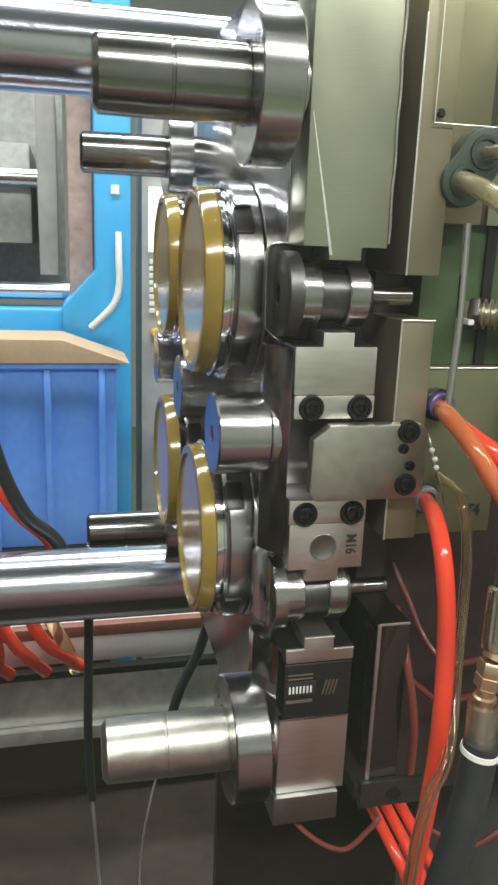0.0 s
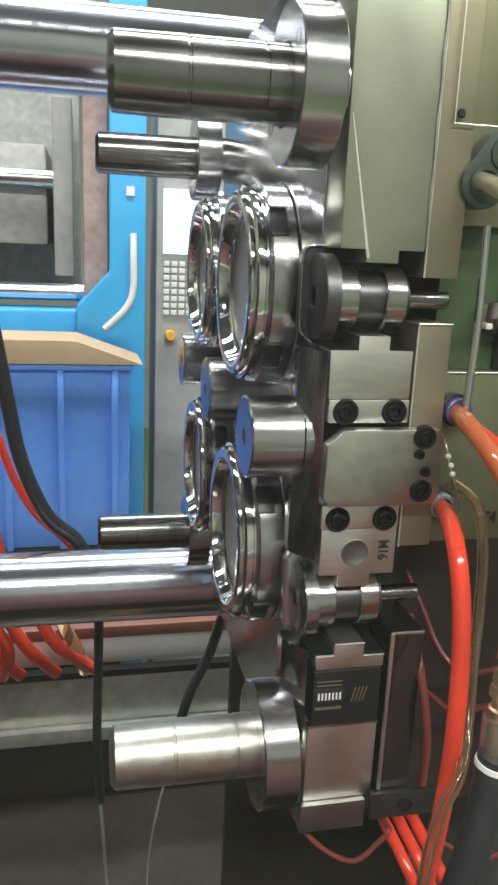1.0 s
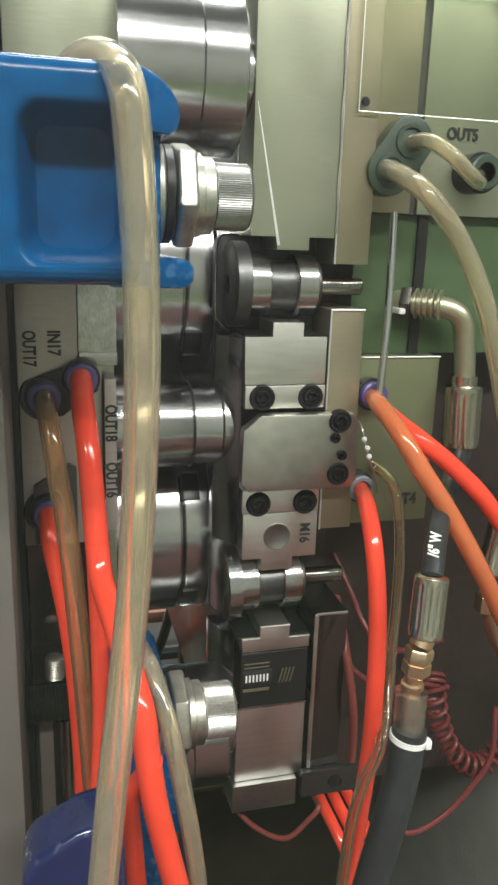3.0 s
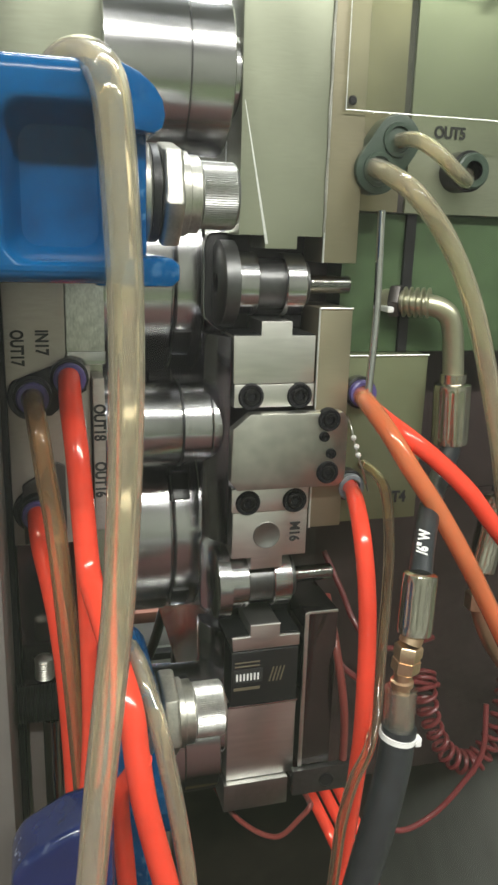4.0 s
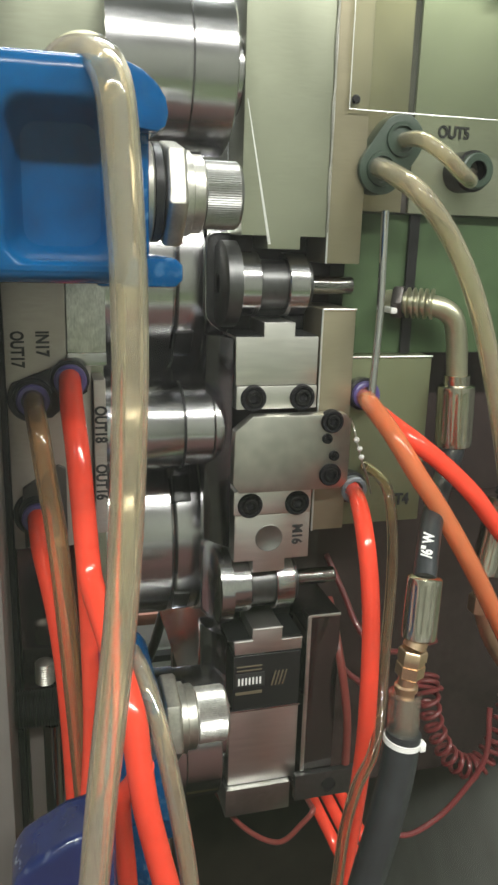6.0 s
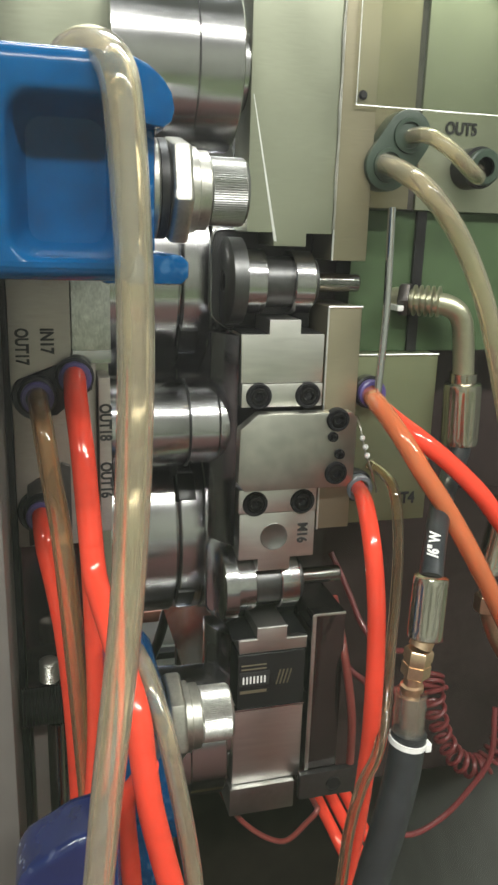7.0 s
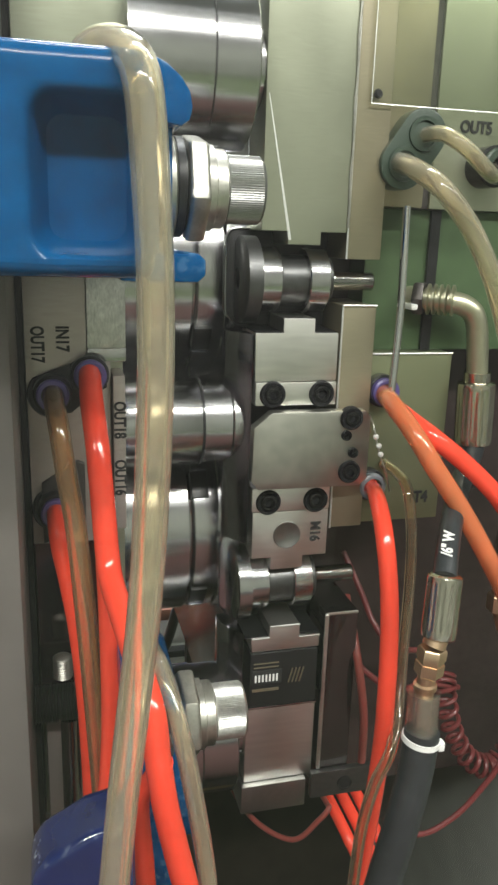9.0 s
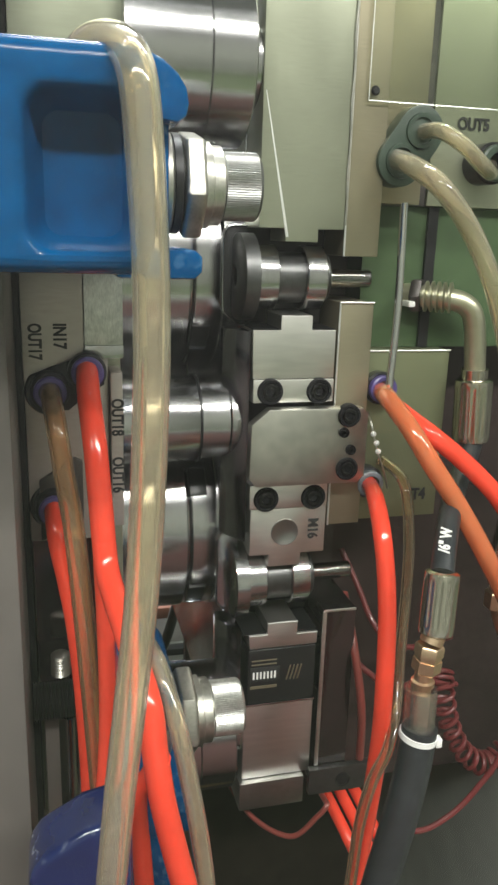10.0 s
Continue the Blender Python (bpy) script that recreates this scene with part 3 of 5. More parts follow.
def pocket_casting(xs, zs, ys, pocket, deep):
    """Cast block along y with rounded edges and a rounded, drafted pocket sunk into its front."""
    y0, y1 = ys
    def inset(pair, d):
        return (pair[0] + d, pair[1] - d)
    rows = [oblong(xs, zs, 0.005, y1), oblong(xs, zs, 0.005, y0 + 0.005)]
    for a in (22, 45, 68, 90):
        d = 0.005 * (1 - math.cos(radians(a)))
        rows.append(oblong(inset(xs, d), inset(zs, d), 0.005 - d * 0.8, y0 + 0.005 * (1 - math.sin(radians(a)))))
    px, pz = pocket
    rows.append(oblong(inset(px, -0.0035), inset(pz, -0.0028), 0.0075, y0 + 0.0001))
    for a in (30, 60, 90):
        d = 0.0035 * (math.sin(radians(a)) - 1)
        rows.append(oblong(inset(px, d), inset(pz, d * 0.8), 0.007, y0 + 0.0035 * (1 - math.cos(radians(a)))))
    rows.append(oblong(inset(px, 0.0028), inset(pz, 0.0022), 0.006, y0 + deep - 0.003))
    rows.append(oblong(inset(px, 0.0042), inset(pz, 0.0035), 0.005, y0 + deep - 0.0006))
    rows.append(oblong(inset(px, 0.0065), inset(pz, 0.0058), 0.004, y0 + deep))
    bm = bmesh.new()
    rings = [[bm.verts.new(p) for p in row] for row in rows]
    for p, q in zip(rings, rings[1:]):
        for k in range(len(p)):
            j = (k + 1) % len(p)
            bm.faces.new((p[k], p[j], q[j], q[k]))
    bm.faces.new(rings[0])
    bm.faces.new(rings[-1][::-1])
    return bm


def bracket(dz, low=0.0, left=-0.160, group="core pull brackets"):
    """Blue cast bracket of a core pull: box with a recess in its front, two lugs, washers, hexagon nut and knurled stud."""
    br = thing("core_pull_bracket", "chipped blue enamelled cast bracket with a zinc nut and knurled stud", "bracket", group)
    z = 1.3305 + dz
    zs, z = z, z - low
    if low:
        body = prism([(-0.1305, 0.950), (-0.1305, 1.0680), (-0.1255, 1.0760), (-0.1080, 1.0860), (-0.0895, 1.0900), (-0.0895, 0.950)], -0.138, -0.112, 0)
        part("arm", box(-0.1255, -0.1085, -0.112, -0.045, 0.955, 0.990, 0.003), NAVY, br)
        part("casting", bevelled(body, 0.008, 5), NAVY, br, "navy enamelled casting")
        part("flange", prism([(-0.0895, 0.985), (-0.0895, 1.1120), (-0.0720, 1.1200), (-0.0645, 1.1050), (-0.0625, 1.0800), (-0.0630, 1.0100), (-0.0680, 0.985)], -0.085, -0.060, 0.002), BLUE, br)
    else:
        pocket = ((-0.1185, -0.0885), (z - 0.0232, z + 0.0170))
        part("casting", pocket_casting((left, -0.0860), (z - 0.0295, z + 0.0290), (-0.176, -0.045), pocket, 0.017), BLUE, br)
    z = zs
    nose = [(-0.0905, z + 0.0215), (-0.0905, z + 0.0420), (-0.0800, z + 0.0412), (-0.0735, z + 0.0385), (-0.0685, z + 0.0345), (-0.0655, z + 0.0300), (-0.0645, z + 0.0250), (-0.0655, z + 0.0205), (-0.0685, z + 0.0185), (-0.0740, z + 0.0192)]
    part("lug", prism(nose, -0.110, -0.045, 0.0028), BLUE, br)
    part("lug", prism([(-0.0905, z - 0.0345), (-0.0905, z - 0.0240), (-0.0620, z - 0.0238), (-0.0590, z - 0.0262), (-0.0590, z - 0.0320), (-0.0620, z - 0.0345)], -0.110, -0.045, 0.0020), BLUE, br)
    at = (-0.067, z + 0.0005 - (0.003 if low else 0))
    part("web", box(-0.0900, -0.0700, -0.100, -0.045, z - 0.0240, z + 0.0230, 0.002), BLUE, br)
    part("washer", rod(-0.0700, -0.0655, 0.0200, at, 0.001), ZINC, br)
    part("gasket", rod(-0.0660, -0.0616, 0.0195, at), BLACKED, br)
    nut = lathe([(-0.0615, 0), (-0.0615, 0.0205), (-0.0603, 0.0220), (-0.0540, 0.0220), (-0.0528, 0.0205), (-0.0528, 0)], (0, *at), "x", 6, turn=pose(0, 0, 0, 12))
    part("hexagon_nut", bevelled(nut, 0.0009), ZINC, br)
    part("collar", lathe([(-0.0528, 0), (-0.0528, 0.0168), (-0.0500, 0.0170), (-0.0494, 0.0156), (-0.0452, 0.0156), (-0.0446, 0.0146), (-0.0446, 0)], (0, *at), "x", 48), ZINC, br)
    kn = lathe([(-0.0446, 0), (-0.0446, 0.0128), (-0.0438, 0.0136), (-0.0300, 0.0136), (-0.0288, 0.0126), (-0.0288, 0)], (0, *at), "x", 180)
    for i, v in enumerate(kn.verts):
        r = Vector((0, v.co.y - at[0], v.co.z - at[1]))
        if r.length > 0.0134 and i % 2:
            v.co -= r.normalized() * 0.0003
    part("knurled_stud", kn, CAST if low else KNURL, br)
    return br


def moving_half():
    mv = thing("moving_mould_half", "steel moving mould half with engraved water connections", "mould half")
    part("main_plate", box(-0.1275, -0.0780, 0.020, 0.345, 0.966, 1.470, 0.001), PALE, mv)
    part("upper_plate", box(-0.1275, -0.0757, -0.004, 0.020, 1.3000, 1.470, 0.001), PALE, mv)
    p = part("connection_plate", prism([(-0.1275, 1.3000), (-0.1275, 1.2390), (-0.1245, 1.2420), (-0.0990, 1.2520), (-0.0980, 1.2560), (-0.0980, 1.3000)], -0.004, 0.020), BEIGE, mv, "engraved water connection plate")
    writing("engraving", "IN17", pose(-0.1097, -0.0042, 1.2612, 90, 90, 0), 0.0086, INK, p, narrow=0.72)
    writing("engraving", "OUT17", pose(-0.1216, -0.0042, 1.2585, 90, 90, 0), 0.0086, INK, p, narrow=0.66)
    part("rough_block", box(-0.0976, -0.0786, -0.0035, 0.020, 1.2564, 1.3000, 0.0006), CAST, mv)
    part("block_foot", box(-0.0976, -0.0780, 0.0, 0.020, 1.2490, 1.2560, 0.0006), TURNED, mv)
    part("recess_wall", box(-0.1275, -0.0860, 0.001, 0.020, 1.1520, 1.2520, 0.0006), BEIGE, mv)
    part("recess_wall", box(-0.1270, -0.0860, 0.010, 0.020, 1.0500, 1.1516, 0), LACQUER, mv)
    for x, z in ((-0.1150, 1.2330), (-0.1150, 1.1715)):
        part("scallop", lathe([(0.0010, 0.0), (-0.0006, 0.0), (-0.0006, 0.0118), (0.0008, 0.0126)], (x, 0, z), "y", 36), BLACKED, mv, "black countersink round a fitting")
    part("scallop", prism([(-0.1150, 1.2450), (-0.1010, 1.2500), (-0.0920, 1.2505), (-0.0880, 1.2460), (-0.0880, 1.2360), (-0.0990, 1.2290), (-0.1060, 1.2230), (-0.1150, 1.2230)], -0.0008, 0.0008, 0.0003), BLACKED, mv)
    part("fitting_cover", prism([(-0.1222, 1.1860), (-0.1040, 1.1980), (-0.1000, 1.1960), (-0.1000, 1.1600), (-0.1222, 1.1530)], -0.002, 0.008, 0.001), DARKSTEEL, mv)
    strip = part("label_strip", box(-0.0852, -0.0792, -0.004, 0.018, 1.1600, 1.2425, 0.0005), BEIGE, mv)
    writing("engraving", "OUT18", pose(-0.0822, -0.0042, 1.2194, 90, 90, 0), 0.0084, INK, strip, narrow=0.74)
    writing("engraving", "OUT16", pose(-0.0822, -0.0042, 1.1884, 90, 90, 0), 0.0084, INK, strip, narrow=0.74)
    for x, z in ((-0.1150, 1.2345), (-0.0968, 1.2440), (-0.1150, 1.1730)):
        f = part("push_fitting", lathe([(0.010, 0.0095), (-0.0090, 0.0095), (-0.0100, 0.0085), (-0.0100, 0.0062)], (x, 0, z), "y", 28), BLACKED, mv)
        part("collet", lathe([(-0.0090, 0.0080), (-0.0125, 0.0080), (-0.0132, 0.0072), (-0.0132, 0.0055)], (x, 0, z), "y", 28), PLUM, f, "purple release collet")
    for y in DISC_Y:
        for z in DISC_Z:
            part("cavity_bush", lathe([(-0.0780, 0.02), (-0.0780, 0.0620), (-0.0380, 0.0620), (-0.0370, 0.0610), (-0.0370, 0.0592), (-0.0440, 0.0590), (-0.0520, 0.0585), (-0.0520, 0)], (0, y, z), "x", 96), TURNED, mv, "turned cavity bush")
    for y in (0.030, CY, 0.318):
        part("cavity_post", lathe([(-0.0780, 0), (-0.0780, 0.0246), (-0.0366, 0.0246), (-0.0360, 0.0242), (-0.0360, 0.0239), (-0.0505, 0.0239), (-0.0505, 0)], (0, y, 1.2095), "x", 64), TURNED, mv)
    for y in (0.030, CY, 0.318):
        part("seam_ring", lathe([(-0.0362, 0.0240), (-0.0362, 0.0249), (-0.0350, 0.0249), (-0.0350, 0.0240), (-0.0362, 0.0240)], (0, y, 1.2095), "x", 64), BLACKED, mv, "black seam ring of a post")
    for y, z, r in PINS:
        q = 2.02 * r
        part("bush_socket", lathe([(-0.0775, r + 0.001), (-0.0775, q + 0.0010), (-0.0384, q + 0.0010), (-0.0380, q), (-0.0380, r + 0.001), (-0.0775, r + 0.001)], (0, y, z), "x", 80), TURNED, mv)
    # clamp bolts low on the plate
    thread = [(-0.1300, 0)]
    for k in range(18):
        thread += [(-0.1300 + k * 0.0015, 0.0105), (-0.12925 + k * 0.0015, 0.0092)]
    part("clamp_screw", lathe(thread + [(-0.1030, 0.0105), (-0.1030, 0)], (0, -0.012, 1.0640), "x", 32), GUNMETAL, mv, "black threaded clamp screw")
    part("clamp_flange", rod(-0.1030, -0.1005, 0.0135, (-0.012, 1.0640)), DARKSTEEL, mv)
    stud = []
    for k in range(9):
        stud += [(1.0800 + k * 0.0014, 0.0052), (1.0807 + k * 0.0014, 0.0045)]
    part("stud", lathe([(1.0800, 0)] + stud + [(1.0930, 0.0)], (-0.1150, -0.012, 0), "z", 24), ZINC, mv)
    part("rod", lathe([(0.9900, 0), (0.9900, 0.0052), (1.0540, 0.0052), (1.0540, 0)], (-0.1120, -0.012, 0), "z", 24), PIN, mv)
    part("lower_plate", box(-0.1250, -0.0900, 0.0, 0.012, 0.970, 1.0520, 0.0006), BEIGE, mv)
    return mv


def moving_platen():
    mp = thing("moving_platen", "grey painted moving platen sliding on the tie bars", "platen")
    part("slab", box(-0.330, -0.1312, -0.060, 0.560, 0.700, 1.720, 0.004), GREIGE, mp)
    # black strip stands for the shaded gap between platen and mould
    part("edge_strip", box(-0.1312, -0.1280, 0.004, 0.340, 0.960, 1.470, 0), BLACKED, mp)
    return mp


def tube(name, label, points, r, material, bore=0.62, group=""):
    t = tagged(finish(name, hose(points, r, bore=r * bore if bore else 0), material), label, "hose", group)
    return t


hall()
STRIPPER = stripper()
fixed_half()
MOVING = [moving_half(), moving_platen(), bracket(0.0), bracket(-0.2430, 0.078, -0.132)]

CLEAR_ARCH = [(-0.1061, -0.1200, 1.3598), (-0.1036, -0.1300, 1.3628), (-0.1002, -0.1450, 1.3642), (-0.0959, -0.1600, 1.3626), (-0.0929, -0.1750, 1.3576), (-0.0912, -0.1830, 1.3515), (-0.0900, -0.1850, 1.3418), (-0.0889, -0.1850, 1.3252), (-0.0879, -0.1850, 1.3033), (-0.0877, -0.1850, 1.2801), (-0.0883, -0.1850, 1.2556), (-0.0895, -0.1850, 1.2297), (-0.0915, -0.1850, 1.2023), (-0.0946, -0.1850, 1.1734), (-0.0980, -0.1850, 1.1428), (-0.1016, -0.1850, 1.1063), (-0.1053, -0.1850, 1.0710)]
RED_A = [(-0.0968, 0.0040, 1.2446), (-0.0972, -0.0150, 1.2440), (-0.0973, -0.0300, 1.2353), (-0.0959, -0.0450, 1.2169), (-0.0946, -0.0550, 1.1925), (-0.0933, -0.0600, 1.1662), (-0.0925, -0.0650, 1.1249), (-0.0931, -0.0700, 1.0821), (-0.0967, -0.0750, 1.0383), (-0.1009, -0.0800, 0.9931), (-0.1051, -0.0800, 0.9403)]
AMBER_A = [(-0.1150, 0.0040, 1.2350), (-0.1149, -0.0150, 1.2345), (-0.1130, -0.0300, 1.2247), (-0.1101, -0.0400, 1.2023), (-0.1066, -0.0500, 1.1774), (-0.1035, -0.0550, 1.1357), (-0.1008, -0.0600, 1.0922), (-0.0983, -0.0600, 1.0430), (-0.0955, -0.0600, 0.9835), (-0.0939, -0.0600, 0.9255)]
RED_LOW = [(-0.1150, 0.0040, 1.1735), (-0.1150, -0.0150, 1.1730), (-0.1138, -0.0250, 1.1620), (-0.1101, -0.0300, 1.1422), (-0.1066, -0.0350, 1.1192), (-0.1039, -0.0400, 1.0862), (-0.1020, -0.0400, 1.0300), (-0.1010, -0.0400, 0.9300)]
RED_B = [(-0.0947, -0.0545, 1.1950), (-0.0936, -0.0590, 1.1740), (-0.0922, -0.0680, 1.1600), (-0.0870, -0.0900, 1.1450), (-0.0805, -0.1150, 1.1253), (-0.0786, -0.1220, 1.1055), (-0.0762, -0.1260, 1.0860), (-0.0718, -0.1280, 1.0640), (-0.0655, -0.1300, 1.0348), (-0.0590, -0.1300, 0.9955)]
RED_C = [(-0.0768, -0.1240, 1.1050), (-0.0800, -0.1180, 1.0930), (-0.0850, -0.1120, 1.0766), (-0.0831, -0.1100, 1.0432), (-0.0808, -0.1100, 1.0082), (-0.0785, -0.1100, 0.9640)]
CLEAR_B = [(-0.0769, -0.0850, 1.1343), (-0.0743, -0.1000, 1.1328), (-0.0713, -0.1100, 1.1234), (-0.0677, -0.1180, 1.1090), (-0.0632, -0.1200, 1.0843), (-0.0588, -0.1200, 1.0570), (-0.0558, -0.1200, 1.0324), (-0.0516, -0.1200, 0.9820)]
MOVING += [
    tube("clear_hose", "thick clear yellowish hose arching over a blue bracket", CLEAR_ARCH, 0.0051, CLEAR, 0.72),
    tube("water_hose", "bright red water hose pushed into a purple collet", RED_A, 0.0056, RED, 0.55, "water hoses"),
    tube("water_hose", "amber water hose pushed into a dark fitting", AMBER_A, 0.0050, AMBER, 0.72, "water hoses"),
    tube("water_hose", "short red water hose behind the amber one", RED_LOW, 0.0052, RED, 0.55, "water hoses"),
    tube("water_hose", "red water hose hanging below the lower bracket", RED_B, 0.0056, RED, 0.55, "water hoses"),
    tube("water_hose", "red water hose hanging among the bundle", RED_C, 0.0045, RED, 0.0, "water hoses"),
    tube("clear_hose", "thin clear hose hanging from the lower bracket", CLEAR_B, 0.0042, CLEAR, 0.72),
]

# cables behind the moving half, drawn where they hang at 1.5 s and set back by its travel then
BACK = [
    ("power_cable", "black cable looping behind the moving half", [(-0.3400, 0.5, 1.3350), (-0.2457, 0.5, 1.3315), (-0.2118, 0.5, 1.3243), (-0.1839, 0.5, 1.2901), (-0.1647, 0.5, 1.2267), (-0.1502, 0.5, 1.1371), (-0.1370, 0.5, 1.0629), (-0.1096, 0.5, 0.9953), (-0.0750, 0.5, 0.9600), (-0.0500, 0.5, 0.9000)], 0.0085, RUBBER),
    ("water_hose", "red hose looping beside a black cable", [(-0.3400, 0.5, 1.3000), (-0.2360, 0.5, 1.2972), (-0.2074, 0.5, 1.2893), (-0.1959, 0.5, 1.2506), (-0.1876, 0.5, 1.1760), (-0.1807, 0.5, 1.0976), (-0.1857, 0.5, 1.0365), (-0.1850, 0.5, 0.9300)], 0.0062, RED),
    ("water_hose", "red hose drooping behind the tie bar", [(-0.3400, 0.52, 1.0780), (-0.2523, 0.52, 1.0732), (-0.2178, 0.52, 1.0628), (-0.1954, 0.52, 1.0263), (-0.1757, 0.52, 0.9751), (-0.1554, 0.52, 0.8700)], 0.0085, RED),
    ("water_hose", "red hose lying along the black cable", [(-0.3400, 0.52, 1.2400), (-0.2300, 0.52, 1.2250), (-0.1960, 0.52, 1.1838), (-0.1824, 0.52, 1.1438), (-0.1651, 0.52, 1.0907), (-0.1472, 0.52, 1.0354), (-0.1217, 0.52, 0.9885), (-0.0850, 0.52, 0.9500), (-0.0650, 0.52, 0.9000)], 0.0050, RED),
    ("water_hose", "amber hose hanging low behind the guide pin", [(-0.3400, 0.45, 0.900), (-0.2400, 0.45, 0.900), (-0.2167, 0.45, 0.8616), (-0.2100, 0.45, 0.7871), (-0.2108, 0.45, 0.7267), (-0.2204, 0.45, 0.6268), (-0.2272, 0.45, 0.5238)], 0.0070, AMBER),
    ("water_hose", "red hose hanging low behind the guide pin", [(-0.3400, 0.47, 0.890), (-0.2200, 0.47, 0.890), (-0.2000, 0.47, 0.8600), (-0.2080, 0.47, 0.7810), (-0.2010, 0.47, 0.6928), (-0.1950, 0.47, 0.5913), (-0.1920, 0.47, 0.4572)], 0.0070, RED),
]
OPEN_15 = -0.178
for name, label, pts, r, m in BACK:
    MOVING.append(tube(name, label, [(x - OPEN_15, y, z) for x, y, z in pts], r, m, 0, "hoses behind the mould"))

# ---- hoses and fittings of the fixed side ----
RED_R = [(0.0640, 0.0200, 1.1740), (0.0628, 0.0000, 1.1731), (0.0571, -0.0220, 1.1722), (0.0536, -0.0400, 1.1609), (0.0535, -0.0500, 1.1389), (0.0540, -0.0550, 1.1112), (0.0528, -0.0600, 1.0800), (0.0527, -0.0600, 1.0443), (0.0496, -0.0600, 1.0001), (0.0444, -0.0600, 0.9507), (0.0399, -0.0600, 0.8882)]
AMBER_R1 = [(0.0690, 0.0200, 1.2300), (0.0664, 0.0030, 1.2290), (0.0618, -0.0200, 1.2277), (0.0650, -0.0400, 1.2174), (0.0746, -0.0500, 1.1997), (0.0889, -0.0550, 1.1785), (0.1038, -0.0600, 1.1536), (0.1210, -0.0600, 1.1252), (0.1395, -0.0600, 1.0933), (0.1701, -0.0600, 1.0366)]
RED_R2 = [(0.0640, -0.0150, 1.2260), (0.0694, -0.0300, 1.2203), (0.0775, -0.0420, 1.2135), (0.0944, -0.0450, 1.2002), (0.1100, -0.0500, 1.1851), (0.1244, -0.0500, 1.1682), (0.1516, -0.0500, 1.1375)]
CLEAR_R = [(0.0640, 0.0120, 1.3530), (0.0634, -0.0040, 1.3512), (0.0640, -0.0250, 1.3456), (0.0702, -0.0400, 1.3363), (0.0857, -0.0400, 1.3199), (0.0991, -0.0400, 1.2994), (0.1099, -0.0400, 1.2765), (0.1203, -0.0400, 1.2464), (0.1325, -0.0400, 1.2050), (0.1446, -0.0400, 1.1538)]
CLEAR_R2 = [(0.0765, 0.0080, 1.3660), (0.0790, -0.0150, 1.3650), (0.0880, -0.0240, 1.3580), (0.1000, -0.0220, 1.3500), (0.1130, -0.0100, 1.3470), (0.1225, 0.0080, 1.3520)]
CLEAR_DROP = [(0.0735, 0.0100, 1.1850), (0.0758, -0.0050, 1.1830), (0.0751, -0.0200, 1.1778), (0.0759, -0.0280, 1.1540), (0.0764, -0.0300, 1.1204), (0.0709, -0.0400, 1.0910), (0.0634, -0.0550, 1.0657), (0.0533, -0.0700, 1.0494), (0.0434, -0.0740, 1.0326), (0.0371, -0.0760, 1.0069), (0.0340, -0.0780, 0.9750), (0.0299, -0.0780, 0.9200)]
LOOP = [(0.0440, 0.0100, 0.9650), (0.0445, -0.0080, 0.9660), (0.0430, -0.0150, 0.9680), (0.0372, -0.0150, 0.9606), (0.0220, -0.0100, 0.9442), (0.0016, 0.0100, 0.9464), (-0.0115, 0.0400, 0.9584)]
tube("water_hose", "red water hose hanging from a grey collet", RED_R, 0.0050, RED, 0.55, "water hoses")
tube("water_hose", "orange water hose pushed into a purple collet", AMBER_R1, 0.0052, ORANGE, 0.55, "water hoses")
tube("water_hose", "red water hose crossing the dark recess", RED_R2, 0.0050, RED, 0.55, "water hoses")
tube("clear_hose", "clear hose bending down from a green fitting", CLEAR_R, 0.0052, CLEAR, 0.72)
tube("clear_hose", "short clear hose bridging two fittings", CLEAR_R2, 0.0040, CLEAR, 0.72)
tube("clear_hose", "thin amber hose crossing a red one", CLEAR_DROP, 0.0032, HONEY, 0.6)
tube("water_hose", "thin dark red hose curled under the mould", LOOP, 0.0017, DARKRED, 0.0, "water hoses")
for k in range(3):
    o = 0.011 * k
    tube("water_hose", "red water hose running down out of the mould", [(0.0640 + o, 0.080, 0.9300), (0.0690 + o, 0.045, 0.9190), (0.0755 + o, 0.020, 0.9050), (0.0819 + o, 0.010, 0.8876), (0.0875 + o * 0.6, 0.0, 0.8471)], 0.0042, RED, 0.0, "water hoses")


def fitting(x, z, material, front=0.012, r=0.0095):
    f = thing("push_fitting", "round push-in fitting in the mould side", "fitting", "push fittings")
    part("socket", lathe([(front + 0.01, r), (front - 0.006, r), (front - 0.007, r - 0.001), (front - 0.007, 0.006)], (x, 0, z), "y", 28), BLACKED, f)
    part("collet", lathe([(front - 0.006, r - 0.0015), (front - 0.0105, r - 0.0015), (front - 0.0112, r - 0.0025), (front - 0.0112, 0.0052)], (x, 0, z), "y", 28), material, f)
    return f


TEAL = mat("teal_collet", (0.032, 0.052, 0.036), 0.4, vary=0.1)
SLATE = mat("slate_collet", (0.16, 0.18, 0.20), 0.4, vary=0.1)
fitting(0.0676, 1.2295, PLUM)
fitting(0.0638, 1.1735, SLATE)


